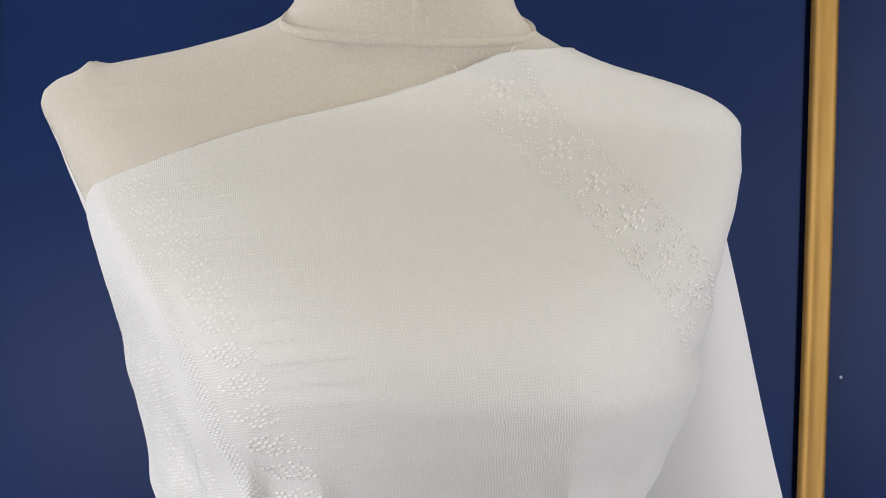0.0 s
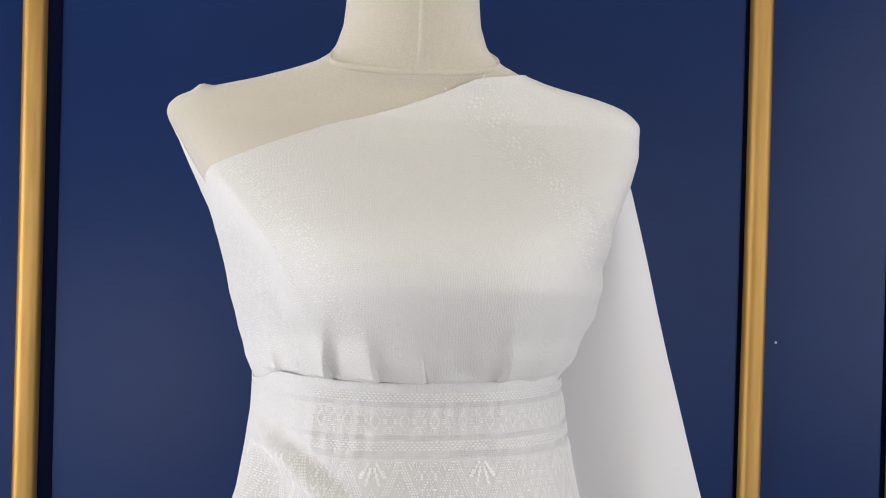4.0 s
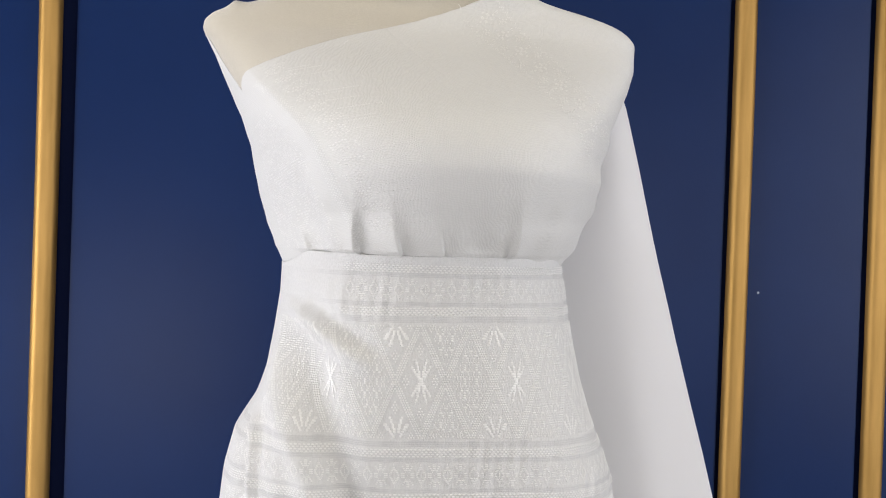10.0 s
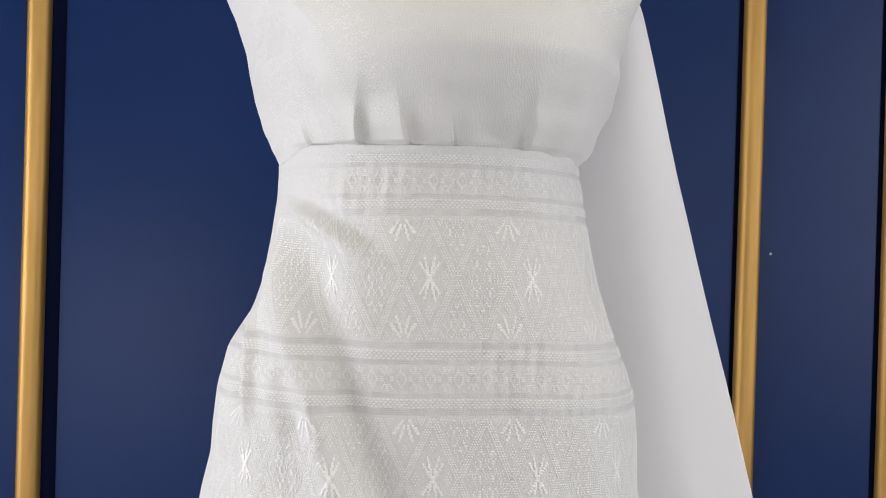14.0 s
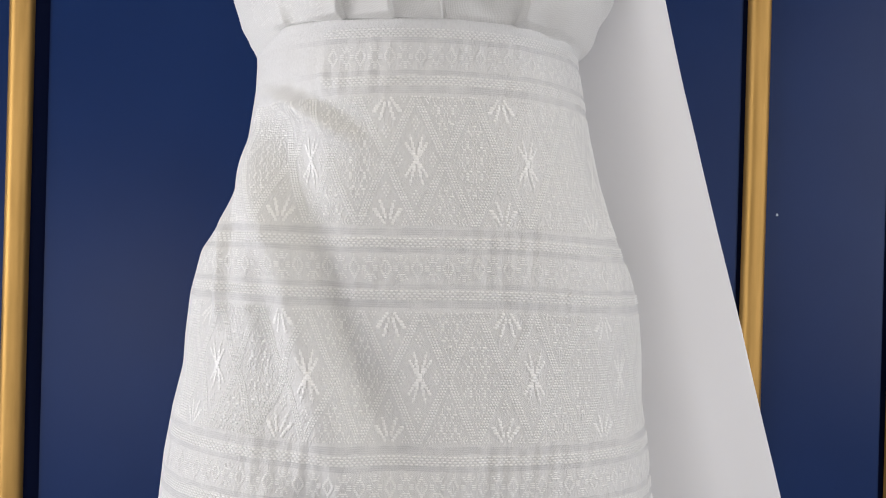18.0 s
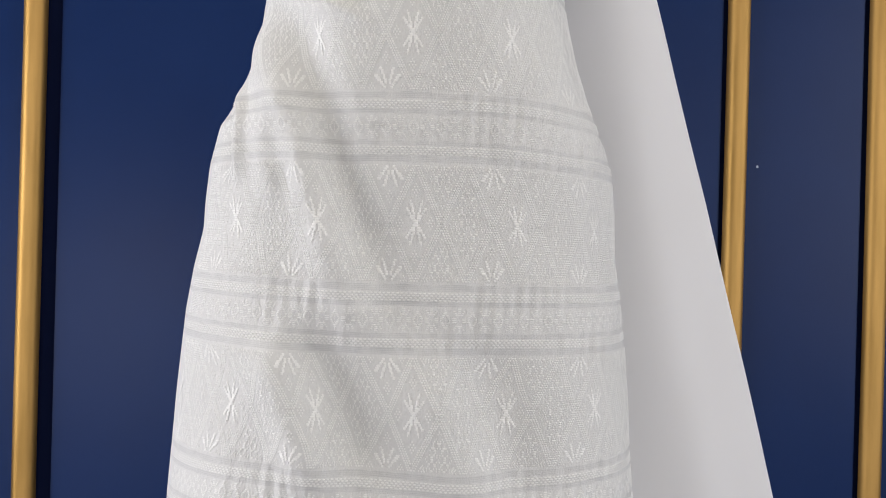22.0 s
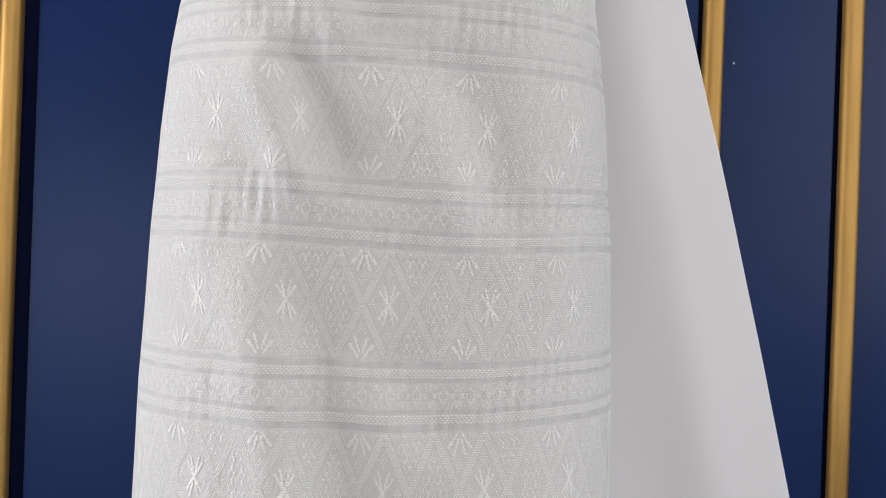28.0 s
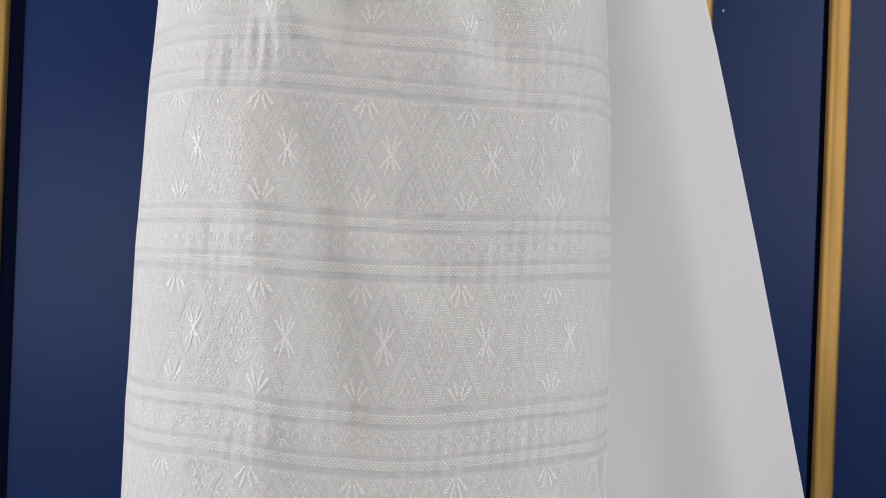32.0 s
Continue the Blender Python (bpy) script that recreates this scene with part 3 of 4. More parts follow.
def cloth(name, parent, at, tops, bottom, rows, cols, mat, thick, label="", height=None):
    """A closed sheet round the body, from a level hem up to a shaped edge, with a turned-in thickness."""
    dense = np.linspace(-math.pi, math.pi, 4001)
    ring = at(dense, np.full_like(dense, bottom + 0.01))
    way = np.linalg.norm(np.diff(ring, axis=0), axis=1) * np.where(np.cos(dense[1:]) > -0.2, 1.0, 0.35)
    way = np.concatenate([[0], np.cumsum(way)])
    th = np.interp(np.linspace(0, way[-1], cols, endpoint=False), way, dense)
    mid_col = int(np.argmin(np.abs(th)))
    f = np.linspace(0, 1, rows)[:, None]
    Z = bottom + (tops(np.degrees(th))[None] - bottom) * f
    T = np.broadcast_to(th[None], Z.shape)
    outer = at(T, Z)
    mid = np.stack([np.full_like(Z, CX), np.broadcast_to(mid_y(np.maximum(Z, 1.1)), Z.shape), Z], -1)
    inward = mid - outer
    inward[..., 2] = 0
    inward /= np.linalg.norm(inward, axis=-1, keepdims=True) + 1e-9
    lip = outer[-1] + inward[-1] * thick * 0.5 + (0, 0, thick * 0.6)
    inner = outer[-1] + inward[-1] * thick * 2.0 - (0, 0, thick * 3)
    hem = outer[0] + inward[0] * thick * 2.0
    p = np.concatenate([hem[None], outer, lip[None], inner[None]])
    step_len = np.linalg.norm(np.diff(outer, axis=1, append=outer[:, :1]), axis=-1)
    U = np.cumsum(step_len, 1)
    U = U - U[:, [mid_col]]
    U = np.concatenate([U[:1], U, U[-1:], U[-1:]])
    V = height(outer[..., 0], Z) if height else Z
    V = np.concatenate([V[:1], V, V[-1:], V[-1:]])
    uv = np.stack([U, V], -1).reshape(-1, 2)
    return part(name, mesh_from(name, p.reshape(-1, 3), grid_faces(rows + 3, cols, True), mat, uv), parent, label)


# ---- woven figures: every float of silk is a small raised stitch lying on the cloth ----


QUADS = np.array([[0, 3, 4, 1], [1, 4, 5, 2], [3, 6, 7, 4], [4, 7, 8, 5]])


def stitch_points(runs, place, height, rise):
    """Eleven points for each float, the last two under the cloth. runs: rows of (u0, u1, v). place(u, v): places and normals on the cloth."""
    r = np.asarray(runs, float)
    um = (r[:, 0] + r[:, 1]) / 2
    tall = np.broadcast_to(height, um.shape)
    us, vs, ups = [], [], []
    for u, end in ((r[:, 0], True), (um, False), (r[:, 1], True)):
        for dv in (-0.5, 0.0, 0.5):
            us.append(u)
            vs.append(r[:, 2] + dv * tall * (0.8 if end else 1.0))
            ups.append(np.full_like(u, rise * (1.0 if dv == 0 and not end else 0.6 if dv == 0 else 0.22 if not end else 0.08)))
    for shift in (-0.0002, 0.0002):
        us.append(um + shift)
        vs.append(r[:, 2])
        ups.append(np.full_like(um, -0.0014))
    p, n = place(np.concatenate(us), np.concatenate(vs))
    p = p + n * np.concatenate(ups)[:, None]
    return p.reshape(11, -1, 3).transpose(1, 0, 2)


def nearest_chain(c):
    """Pairs that tie scattered places together by the shortest ways."""
    far, near, left, pairs = np.full(len(c), 1e9), np.zeros(len(c), int), np.ones(len(c), bool), []
    k = 0
    for _ in range(len(c) - 1):
        left[k] = False
        d = np.linalg.norm(c - c[k], axis=1)
        near[d < far] = k
        far = np.minimum(far, d)
        k = int(np.argmin(np.where(left, far, 1e9)))
        pairs.append((int(near[k]), k))
    return pairs


def stitch_mesh(name, P, mat=THREAD, joined=True):
    """The floats of one figure, carried from one to the next by the thread behind the cloth."""
    base = (np.arange(len(P)) * 11)[:, None, None]
    faces = (base + QUADS[None]).reshape(-1, 4).tolist()
    if joined:
        faces += [[k * 11 + 3, k * 11 + 9, k * 11 + 10] for k in range(len(P))]
        faces += [[a * 11 + 9, a * 11 + 10, b * 11 + 9] for a, b in nearest_chain(P[:, 9])]
    return mesh_from(name, P.reshape(-1, 3), faces, mat)


def embroider(figures, place, parent, mat=THREAD, rise=0.0011, keep=None):
    """figures: (name, runs, float height) each; every figure becomes one part."""
    if keep is not None:
        figures = [(n, np.asarray(r, float)[keep(place(np.asarray(r, float)[:, :2].mean(1), np.asarray(r, float)[:, 2])[0])], h) for n, r, h in figures]
        figures = [f for f in figures if len(f[1]) > 2]
    runs = np.concatenate([np.asarray(r, float) for _, r, _ in figures])
    tall = np.concatenate([np.full(len(r), h) for _, r, h in figures])
    P = stitch_points(runs, place, tall, rise)
    at = 0
    for name, r, _ in figures:
        loose = any(w in name for w in ("border", "lattice", "ground", "texture"))
        last = part(name, stitch_mesh(name, P[at:at + len(r)], mat, not loose), parent)
        if loose:
            tagged(last, kind="stuff")
        at += len(r)
    return last


def cut(cells):
    """Rows of {row: set of columns} to runs of at most three columns."""
    out = []
    for row, cols in cells.items():
        cols = sorted(cols)
        start = prev = None
        for c in cols + [None]:
            if start is not None and (c is None or c != prev + 1 or c - start >= 4):
                out.append((start, prev + 1, row))
                start = None
            if c is not None and start is None:
                start = c
            prev = c
    return out


HALF_C, HALF_R = 18, 24


def figure(test, cols, rows):
    cells = {}
    for y in rows:
        got = {x for x in cols if test(x, y)}
        if got:
            cells[y] = got
    return cut(cells)


def star_test(x, y):
    ax, ay = abs(x), abs(y)
    outer = 1 <= ay <= 6 and abs(ax - 1.08 * ay) < 1.3
    inner = 3 <= ay <= 9 and abs(ax - 0.42 * ay) < (0.9 if ay < 9 else 0.5)
    return outer or inner or (ax <= 1 and ay == 0)


def ring_test(x, y, cx, cy, rx, ry):
    e = abs(x - cx) / rx + abs(y - cy) / ry
    return 0.62 < e < 1.18 or (x == cx and y == cy)


def leaf_test(x, y):
    """A net of small diamonds inside a lozenge."""
    ax, ay = abs(x), abs(y)
    e = ax / 13.5 + ay / 18.5
    net = abs((x / 13.5 + y / 18.5) * 3 % 1 - 0.5) > 0.38 or abs((x / 13.5 - y / 18.5) * 3 % 1 - 0.5) > 0.38
    return e < 1.0 and net


def tulip_test(x, y):
    """A spray that opens upwards from its foot."""
    ax = abs(x)
    outer = 1 <= y <= 6 and abs(ax - (1.6 + 1.05 * y)) < 1.25
    inner = 3 <= y <= 9 and abs(ax - 0.47 * y) < 0.95
    return outer or inner


def small_flower(x, y):
    """An eight-petalled rosette."""
    ax, ay = abs(x), abs(y)
    petals = (ax <= 1 and 3 <= ay <= 6) or (ay <= 1 and 3 <= ax <= 6) or (2 <= ax <= 5 and 2 <= ay <= 5 and ax - ay in (-1, 0))
    return petals or (ax == 0 and ay == 0)


def small_lozenge(x, y):
    return ring_test(x, y, 0, 0, 5.0, 6.0) or (x == 0 and abs(y) <= 2)


STAR, LEAF = figure(star_test, range(-15, 16), range(-18, 19)), figure(leaf_test, range(-14, 15), range(-20, 21))
TULIP = figure(tulip_test, range(-14, 15), range(0, 19))
FLOWER, LOZENGE = figure(small_flower, range(-6, 7), range(-6, 7)), figure(small_lozenge, range(-6, 7), range(-7, 8))

# ---- the skirt ----
skirt = tagged(new("wrap_skirt"), "white silk brocade wrap skirt with lozenge figures on dress form", "skirt")
cloth("skirt_panel", skirt, skirt_at, lambda t: TOP_Z + 0.0005 * np.sin(np.radians(t) * 5) - 0.0105 * step(np.abs(np.sin(np.radians(t))), 0.80, 0.99), 0.10, 560, 720, GROUND, 0.0012, height=woven_height)

PERIOD = 0.0785
COL = PERIOD / (4 * HALF_C + 2)
ROW = (ZONE - BAND) / (2 * HALF_R + 2)
axis_x = profile([0.1, 0.90, 0.95, 1.0, 1.12], [-0.013, -0.013, -0.014, -0.018, -0.019], 0.03)


# places on the skirt by metres along the weft from the pattern's axis and by height
SKZ, UGRID = np.linspace(0.1, TOP_Z, 860), np.linspace(-0.42, 0.42, 1101)


def skirt_table():
    h = np.linspace(0, 1, 360)
    side = np.concatenate([90 * (1 - (1 - h) ** 1.7), 90 + 90 * h[1:] ** 1.5])
    th = np.radians(np.concatenate([-side[:0:-1], side]))
    Z, T = np.meshgrid(SKZ, th, indexing="ij")
    p = skirt_at(T, Z)
    ln = np.concatenate([np.zeros((len(SKZ), 1)), np.cumsum(np.linalg.norm(np.diff(p, axis=1), axis=-1), axis=1)], 1)
    ln = ln - ln[:, [len(th) // 2]]
    return np.stack([np.stack([np.interp(UGRID + axis_x(z), row, q[:, c]) for c in range(3)], -1) for z, row, q in zip(SKZ, ln, p)])


TABLE = skirt_table()
SKEW = np.cross(np.gradient(TABLE, axis=1), np.gradient(TABLE, axis=0))
SKEW /= np.linalg.norm(SKEW, axis=-1, keepdims=True) + 1e-15


def from_table(table, u, z):
    k = np.clip((z - SKZ[0]) / (SKZ[1] - SKZ[0]), 0, len(SKZ) - 1.001)
    c = np.clip((u - UGRID[0]) / (UGRID[1] - UGRID[0]), 0, len(UGRID) - 1.001)
    i, j = k.astype(int), c.astype(int)
    w, x = (k - i)[:, None], (c - j)[:, None]
    return (1 - w) * ((1 - x) * table[i, j] + x * table[i, j + 1]) + w * ((1 - x) * table[i + 1, j] + x * table[i + 1, j + 1])


def skirt_place(u, v):
    """u: metres along the weft from the pattern's axis; v: height in the weave, before it sags."""
    z = v
    for _ in range(2):
        z = v + sag(from_table(TABLE, u, z)[:, 0], v)
    n = from_table(SKEW, u, z)
    return from_table(TABLE, u, z), n / np.linalg.norm(n, axis=-1, keepdims=True)


def run_rows(runs, u, v, size=1.0):
    return [(u + a * COL * size + 0.0001, u + b * COL * size - 0.0001, v + y * ROW * size) for a, b, y in runs]


def on_skirt(p):
    """Whether places lie on the part of the skirt that faces forward."""
    return np.abs(p[:, 0] - CX) < 0.962 * np.where(p[:, 0] > CX, sk_r(p[:, 2]), sk_l(p[:, 2]))


REACH = 0.36
chance = random.Random(12)
figures, lattices = [], []
zone = 0
while TOP_Z - zone * ZONE > 0.2:
    band_top = TOP_Z - zone * ZONE
    west = -0.074 if zone == 0 else -REACH
    zone += 1
    # the band: two checked borders and a row of flowers
    for lo in (0.0065, 0.0410):
        rows = []
        for r in range(4):
            v = band_top - lo - 0.0009 - r * 0.0017
            n = int((REACH - west) / 0.0034)
            rows += [(west + (k + 0.5 * (r % 2)) * 0.0034, west + (k + 0.5 * (r % 2)) * 0.0034 + 0.0021, v) for k in range(n) if zone > 1 or chance.random() < 0.15 + 0.14 * k]
        figures.append(("checked_border", rows, 0.0013))
    mid = band_top - BAND / 2
    for k in range(-33, 34):
        u = k * PERIOD / 7.5 + (0.003 if zone % 2 else -0.002)
        if west + 0.004 < u < REACH - 0.01:
            if k % 2:
                figures.append(("flower_motif", run_rows(FLOWER, u, mid, 0.78), ROW * 0.6))
            else:
                lattices.append(("lozenge_motif", run_rows(LOZENGE, u, mid, 0.70), ROW * 0.6))
    # the wide field: tall lozenges side by side, star and leaf in turn, sprays between them
    field = band_top - BAND - (ZONE - BAND) / 2
    if field - 0.05 < 0.12:
        break
    lattice = []
    for k in range(-9, 10):
        u = k * PERIOD / 2
        if abs(u) > REACH - 0.02:
            continue
        if k % 2:
            lattices.append(("leaf_motif", run_rows(LEAF, u, field), ROW * 0.98))
        else:
            figures.append(("star_motif", run_rows(STAR, u, field), ROW * 1.36))
            # small dotted rings round each star and at the tip of each spray
            for cx, cy in ((-11, 0), (11, 0), (0, -14), (0, 14), (-18.5, -11), (-18.5, 11)):
                for a, b in ((0, 0), (0, 2.4), (0, -2.4), (2.2, 0), (-2.2, 0), (1.1, 1.2), (1.1, -1.2), (-1.1, 1.2), (-1.1, -1.2)):
                    lattice.append((u + (cx + a - 0.55) * COL, u + (cx + a + 0.55) * COL, field + (cy + b) * ROW))
        if abs(u - PERIOD / 4) < REACH - 0.02:
            for sgn in (-1, 1):
                edge = field + sgn * (HALF_R + 0.5) * ROW
                if k % 2:
                    lattices.append(("half_leaf_motif", run_rows([(a, b, -sgn * y) for a, b, y in LEAF if y > 0], u - PERIOD / 4, edge), ROW * 0.98))
                else:
                    figures.append(("spray_motif", run_rows([(a, b, -sgn * y) for a, b, y in TULIP], u - PERIOD / 4, edge), ROW * 1.32))
        for y in range(-HALF_R, HALF_R + 1):
            xc = (HALF_C + 0.5) * (1 - abs(y) / (HALF_R + 0.5))
            for q in (xc + 1.8, xc, xc - 1.8):
                if q < 0.3 or (q > xc and q > HALF_C + 0.4):
                    continue
                for s in (-1, 1):
                    lattice.append((u + (s * q - 0.64) * COL, u + (s * q + 0.64) * COL, field + y * ROW))
            # small steps of dots under the band, beside each point
            if abs(y) > HALF_R - 3:
                n = abs(y) - HALF_R + 3
                for s in (-1, 1):
                    lattice += [(u + (s * 7.5 + c - 0.5) * COL, u + (s * 7.5 + c + 0.4) * COL, field + y * ROW) for c in range(1 - n, n, 2)]
    lattices.append(("lozenge_lattice", lattice, ROW * 0.86))
embroider(figures, skirt_place, skirt, THREAD, 0.0011, on_skirt)
embroider(lattices, skirt_place, skirt, SOFT, 0.0011, on_skirt)

# ---- the blouse ----
bodice = tagged(new("one_shoulder_blouse"), "white silk one-shoulder blouse with waist tucks, worn on dress form", "blouse")
cloth("front_panel", bodice, bodice_at, NECK, 1.0950, 320, 1000, PLAIN, 0.0013)


def back_at(T, Z):
    X, Y = section(T, np.where(np.sin(T) > 0, BOD_AR(Z) - 0.002, BOD_AL(Z) + 0.0002), mid_y(Z), form_f(Z) + 0.003, back_y(Z) + 0.002, body_full(np.sin(T), Z))
    d = 0.0005 * ripple(X * 3, Z, 9, 0.03) * step(-X, 0.085, 0.10)
    return np.stack([X + d, Y + swing(X, Z), Z], -1)


cloth("back_panel", bodice, back_at, BACK_EDGE, 1.0990, 120, 500, PLAIN, 0.0009)


def blouse_place_xz(X, Z):
    half = np.where(X > CX, BOD_AR(Z), BOD_AL(Z))
    q = np.clip((X - CX) / half, -0.995, 0.995)
    th = np.arcsin(np.sign(q) * np.abs(q) ** (1 / body_full(q, Z)))
    p = bodice_at(th, Z)
    n = normals(bodice_at, th, Z, 0.004, 0.0008)
    flip = (n[:, 1] * np.cos(th) - n[:, 0] * np.sin(th)) > 0
    n[flip] *= -1
    return p, n


def on_blouse(p):
    """Whether places lie on the blouse, clear of its edges."""
    q = (p[:, 0] - CX) / np.where(p[:, 0] > CX, BOD_AR(p[:, 2]), BOD_AL(p[:, 2]))
    th = np.degrees(np.arcsin(np.clip(np.sign(q) * np.abs(q) ** (1 / body_full(q, p[:, 2])), -1, 1)))
    return (np.abs(q) < 0.94) & (p[:, 2] < NECK(th) - 0.003) & (p[:, 2] > 1.124)


def strip_place(line):
    """Places along a curved strip on the blouse's front: u metres across, v metres along."""
    pts = np.array(line, float)
    ln = np.concatenate([[0], np.cumsum(np.linalg.norm(np.diff(pts, axis=0), axis=1))])

    def at(u, v):
        x, z = np.interp(v, ln, pts[:, 0]), np.interp(v, ln, pts[:, 1])
        e = 0.006
        dx = np.interp(v + e, ln, pts[:, 0]) - np.interp(v - e, ln, pts[:, 0])
        dz = np.interp(v + e, ln, pts[:, 1]) - np.interp(v - e, ln, pts[:, 1])
        d = np.hypot(dx, dz) + 1e-9
        return blouse_place_xz(x - u * dz / d, z + u * dx / d)

    return at, ln[-1]


# raised flower band over the chest towards the arm
place, length = strip_place([(0.104, 1.349), (0.113, 1.336), (0.126, 1.318), (0.138, 1.300), (0.151, 1.280), (0.164, 1.260), (0.180, 1.240), (0.194, 1.214)])
figures = []
for side in (-0.0185, 0.0185):
    rows = []
    for k in range(int(length / 0.0062)):
        v = 0.003 + k * 0.0062
        rows += [(side - 0.0022, side - 0.0006, v), (side - 0.0008, side + 0.0008, v + 0.0012), (side + 0.0006, side + 0.0022, v + 0.0024), (side - 0.0008, side + 0.0008, v + 0.0037)]
    figures.append(("raised_border", rows, 0.0011))
PETAL = [(-3, -1, -2), (-3, -1, -1), (1, 3, -2), (1, 3, -1), (-3, -1, 1), (-3, -1, 2), (1, 3, 1), (1, 3, 2), (-1, 1, 0), (-1, 1, 4), (-1, 1, -4), (-6, -4, 0), (4, 6, 0)]
for k in range(int(length / 0.0215)):
    v = 0.012 + k * 0.0215
    figures.append(("raised_flower", [(a * 0.0015 + 0.0001, b * 0.0015 - 0.0001, v + y * 0.0016) for a, b, y in PETAL], 0.0016))
    for s in (-1, 1):
        rows = [(s * 0.0105 + a * 0.00085, s * 0.0105 + b * 0.00085, v + 0.0108 + y * 0.0011) for a, b, y in PETAL]
        figures.append(("raised_flower", rows + [(s * 0.012 - 0.002, s * 0.012 + 0.002, v - 0.001), (s * 0.012 - 0.001, s * 0.012 + 0.001, v + 0.0008)], 0.0010))
embroider(figures, place, bodice, EMBOSS, 0.0009, on_blouse)

# woven border on the other side: a column of stitched pads from the neckline to the tucks, with rope lines beside it
place, length = strip_place([(-0.080, 1.280), (-0.068, 1.271), (-0.054, 1.256), (-0.042, 1.244), (-0.033, 1.232), (-0.026, 1.220), (-0.020, 1.207), (-0.013, 1.194), (-0.007, 1.181), (0.000, 1.168), (0.007, 1.154), (0.014, 1.136)])
figures = []
rnd = random.Random(4)
for k in range(int(length / 0.0132)):
    v, rows = 0.004 + k * 0.0132, []
    for r in range(5):
        lean = 0.0016 * (r - 2)
        n = 8 - abs(r - 2)
        rows += [((c - n / 2) * 0.0023 + lean + 0.0002, (c - n / 2) * 0.0023 + lean + 0.0019, v + (r - 2) * 0.0021 + 0.0006 * (c % 2)) for c in range(n) if rnd.random() < 0.85]
    figures.append(("woven_flower", rows, 0.0013))
for u in (-0.0150, -0.0175, -0.0200):
    rows = []
    for k in range(int(length / 0.0022)):
        v = 0.001 + k * 0.0022
        rows += [(u - 0.0014, u - 0.0001, v), (u + 0.0001, u + 0.0013, v + 0.0010)]
    figures.append(("woven_border", rows, 0.0009))
embroider(figures, place, bodice, TUFT, 0.0006, on_blouse)
side = []
for r in range(int(length / 0.0019)):
    for c in range(24):
        u, v = -0.031 - c * 0.0019, 0.030 + r * 0.0019
        a, b = (u / 0.013 + v / 0.022) % 1, (u / 0.013 - v / 0.022) % 1
        if a < 0.32 or b < 0.32 or (0.55 < a < 0.8 and 0.55 < b < 0.8):
            side.append((u - 0.0008, u + 0.0008, v + rnd.uniform(-0.0002, 0.0002)))
embroider([("brocade_texture", side, 0.0012)], place, bodice, TUFT, 0.0006, on_blouse)


def slanting(u, v):
    """Rows that climb a little as they go across."""
    return blouse_place_xz(u, v + 0.17 * u)


faint = []
for k in range(18):
    z = 1.277 - k * 0.0082
    x = float(np.interp(-z, [-1.28, -1.244, -1.22, -1.194, -1.168, -1.136], [-0.068, -0.032, -0.015, -0.002, 0.011, 0.024])) + rnd.uniform(-0.002, 0.002)
    for row in range(1 + (k % 3 == 0)):
        faint += [(x + j * 0.0019, x + j * 0.0019 + 0.0010, z - 0.17 * x - row * 0.0026) for j in range(10 + (k * 7 + row * 5) % 13)]
embroider([("stitched_texture", faint, 0.0006)], slanting, bodice, TUFT, 0.0007, on_blouse)

# ---- the shawl's tail, hanging behind from the covered shoulder ----
shawl = tagged(new("shawl"), "plain white silk shawl tail hanging from the shoulder behind the skirt", "shawl")


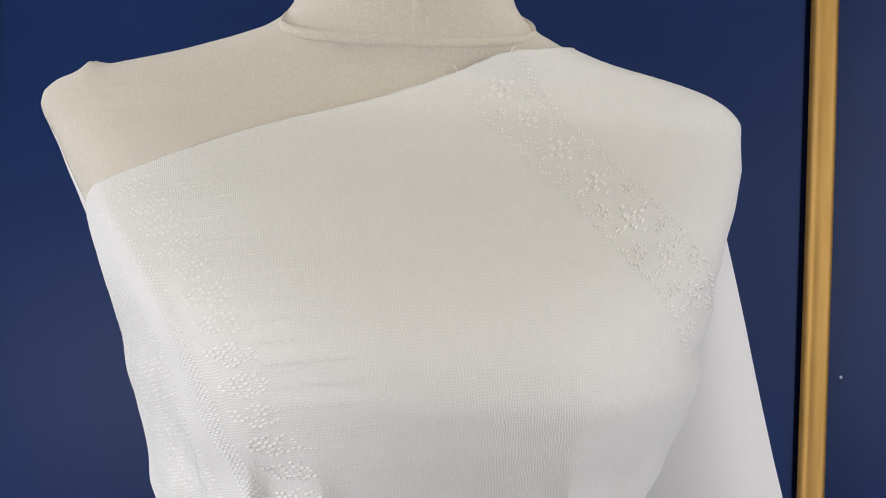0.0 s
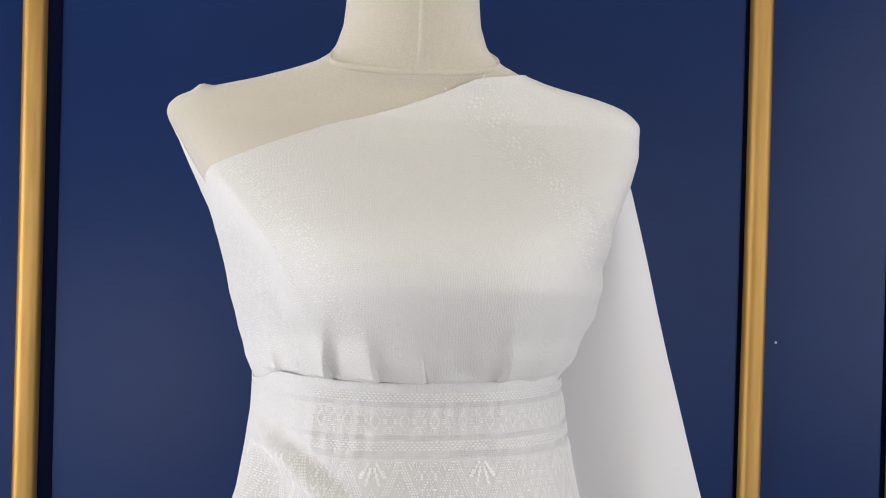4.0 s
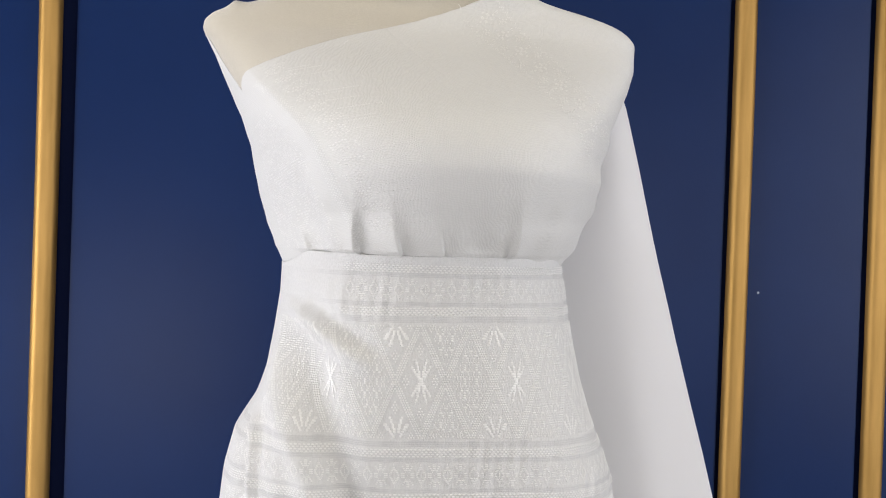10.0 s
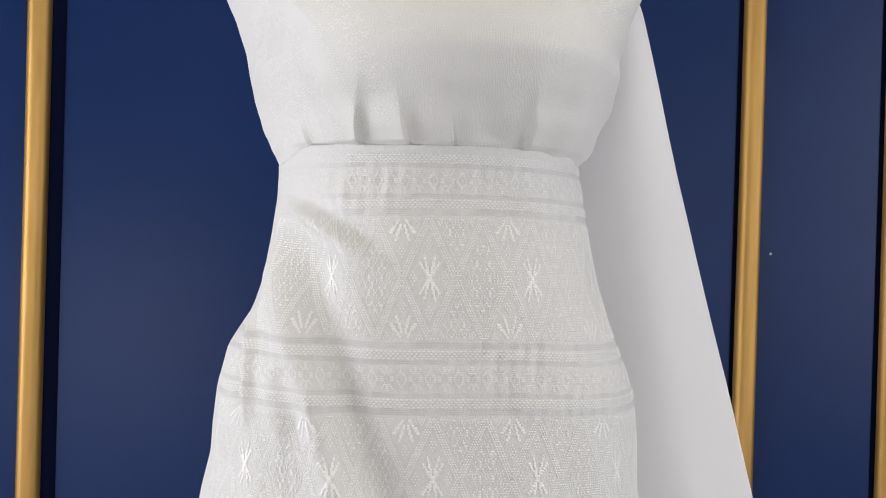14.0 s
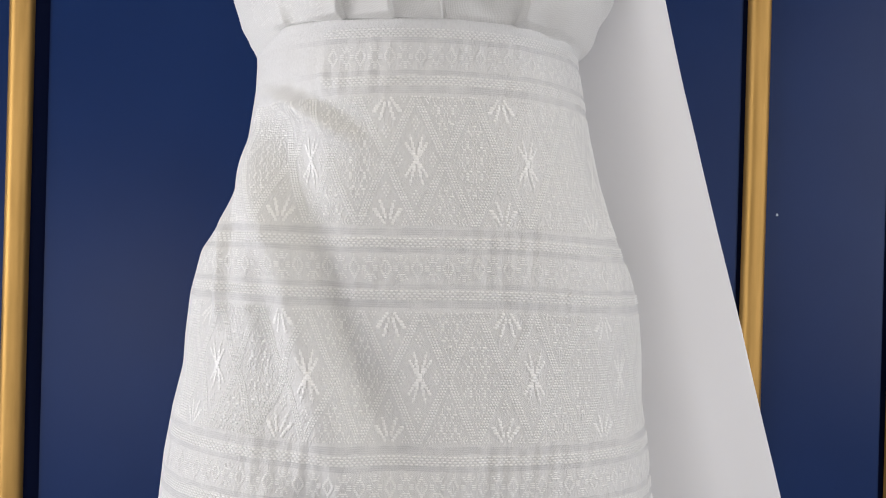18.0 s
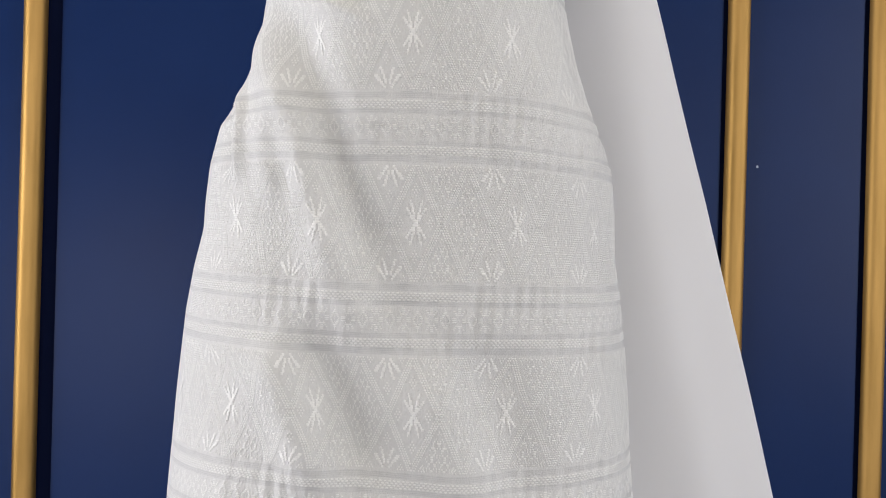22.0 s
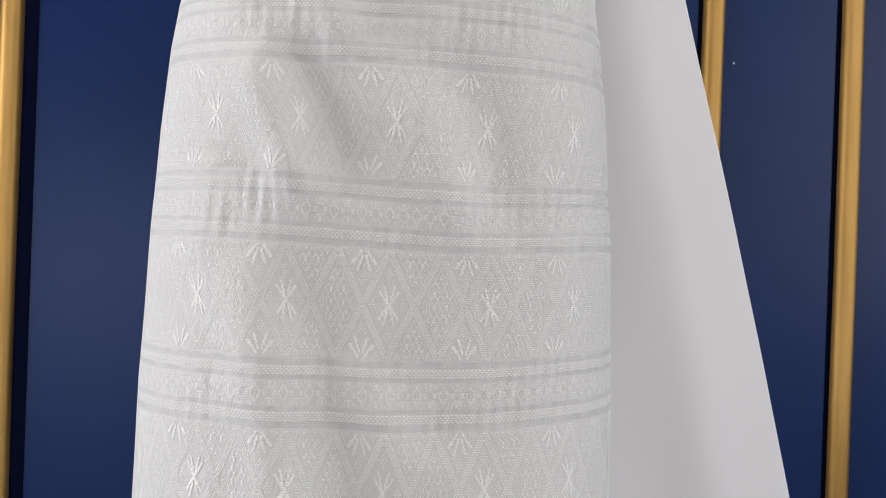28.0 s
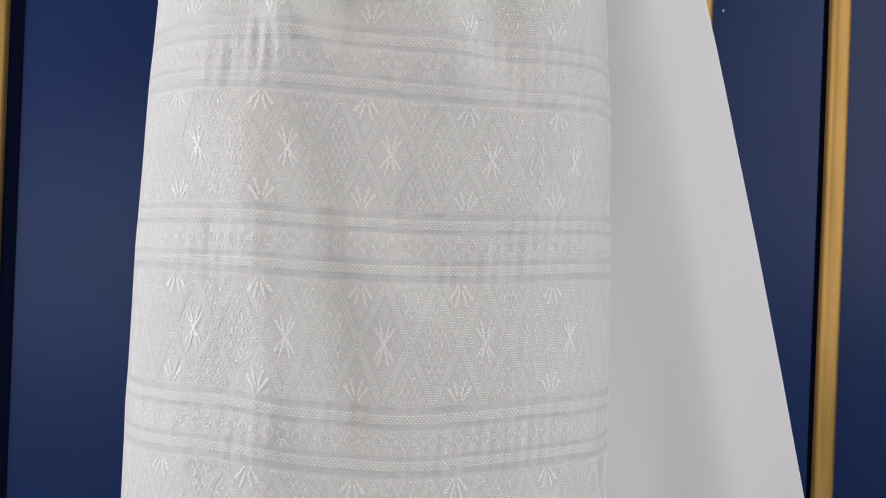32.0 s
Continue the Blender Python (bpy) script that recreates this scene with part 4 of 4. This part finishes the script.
def shawl_tail():
    zs = np.linspace(0.12, 1.335, 240)
    f = np.linspace(0, 1, 150)
    Z, F = np.meshgrid(zs, f, indexing="ij")
    out = np.interp(Z, [0.12, 0.284, 0.412, 0.540, 0.676, 0.785, 0.92, 1.045, 1.115, 1.203, 1.275, 1.31, 1.335],
                    [0.576, 0.535, 0.505, 0.473, 0.438, 0.408, 0.371, 0.335, 0.316, 0.294, 0.275, 0.262, 0.250])
    inn = np.interp(Z, [0.12, 1.0, 1.335], [0.02, 0.06, 0.12])
    X = inn + (out - inn) * F
    low = step(1.3 - Z, 0, 0.9)
    Y = 0.690 + 0.036 * (1 - step(F, 0.25, 0.95)) - 0.006 * bump(F, 0.84, 0.13)
    Y = Y + 0.004 * low * np.sin(F * 21 + 0.8 * Z) * step(F, 0.45, 0.6) * (1 - step(F, 0.8, 1.0)) + 0.0022 * ripple(X * 1.6, Z * 0.6, 21, 0.16)
    p = np.stack([X, Y, Z], -1)
    # the narrow rolled hem down the outer edge
    ring = [(p[:, -1] + (-0.0010 + 0.0009 * math.cos(a), 0.0006 + 0.0007 * math.sin(a), 0)) for a in np.linspace(0, 2 * math.pi, 8, endpoint=False)]
    hem = np.stack(ring, 1)
    part("hem", mesh_from("hem", hem.reshape(-1, 3), grid_faces(hem.shape[0], 8, True), SHAWL, hem.reshape(-1, 3)[:, [0, 2]]), shawl, "narrow rolled white hem")
    q = p + (0, 0.0012, 0)
    n = p.shape[0] * p.shape[1]
    faces = grid_faces(*p.shape[:2])
    uv = np.stack([X, Z], -1).reshape(-1, 2)
    edge = []
    R, C = p.shape[:2]
    for i in range(R - 1):
        for j, turn in ((0, 1), (C - 1, -1)):
            quad = [i * C + j, (i + 1) * C + j, n + (i + 1) * C + j, n + i * C + j]
            edge.append(quad[::turn])
    allf = np.concatenate([faces, faces[:, ::-1] + n, np.array(edge)])
    return mesh_from("tail_panel", np.concatenate([p.reshape(-1, 3), q.reshape(-1, 3)]), allf, SHAWL, np.concatenate([uv, uv]))


part("tail_panel", shawl_tail(), shawl)

# ---- small things ----


def thread_curve(name, pts, thick, mat):
    cu = bpy.data.curves.new(name, "CURVE")
    cu.dimensions, cu.bevel_depth, cu.bevel_resolution = "3D", thick, 2
    sp = cu.splines.new("BEZIER")
    sp.bezier_points.add(len(pts) - 1)
    for b, p in zip(sp.bezier_points, pts):
        b.co, b.handle_left_type, b.handle_right_type = p, "AUTO", "AUTO"
    cu.materials.append(mat)
    return cu


def speck(x, z, size):
    bm = bmesh.new()
    bmesh.ops.create_icosphere(bm, subdivisions=2, radius=size)
    for v in bm.verts:
        v.co.y *= 0.35
        v.co *= 1 + 0.25 * noise.noise(v.co * 900)
    bmesh.ops.translate(bm, vec=(x, WALL_Y, z), verts=bm.verts)
    me = bpy.data.meshes.new("paint_speck")
    bm.to_mesh(me)
    bm.free()
    me.materials.append(SPECK)
    return tagged(new("paint_speck", me), "tiny pale speck of dried paint on the navy wall", "paint speck")


speck(0.892, 1.043, 0.0028)
for x, z, lean in ((-0.020, 1.303, 1), (0.087, 1.3475, -0.6), (0.1165, 1.3600, 0.5)):
    p, n = blouse_place_xz(np.array([x]), np.array([z]))
    a = Vector(p[0])
    bend = [a, a + Vector((0.0012 * lean, -0.0015, 0.002)), a + Vector((0.004 * lean, -0.002, 0.0036))]
    part("loose_thread", thread_curve("loose_thread", bend, 0.0002, THREAD), bodice, "frayed white thread end at the neckline")
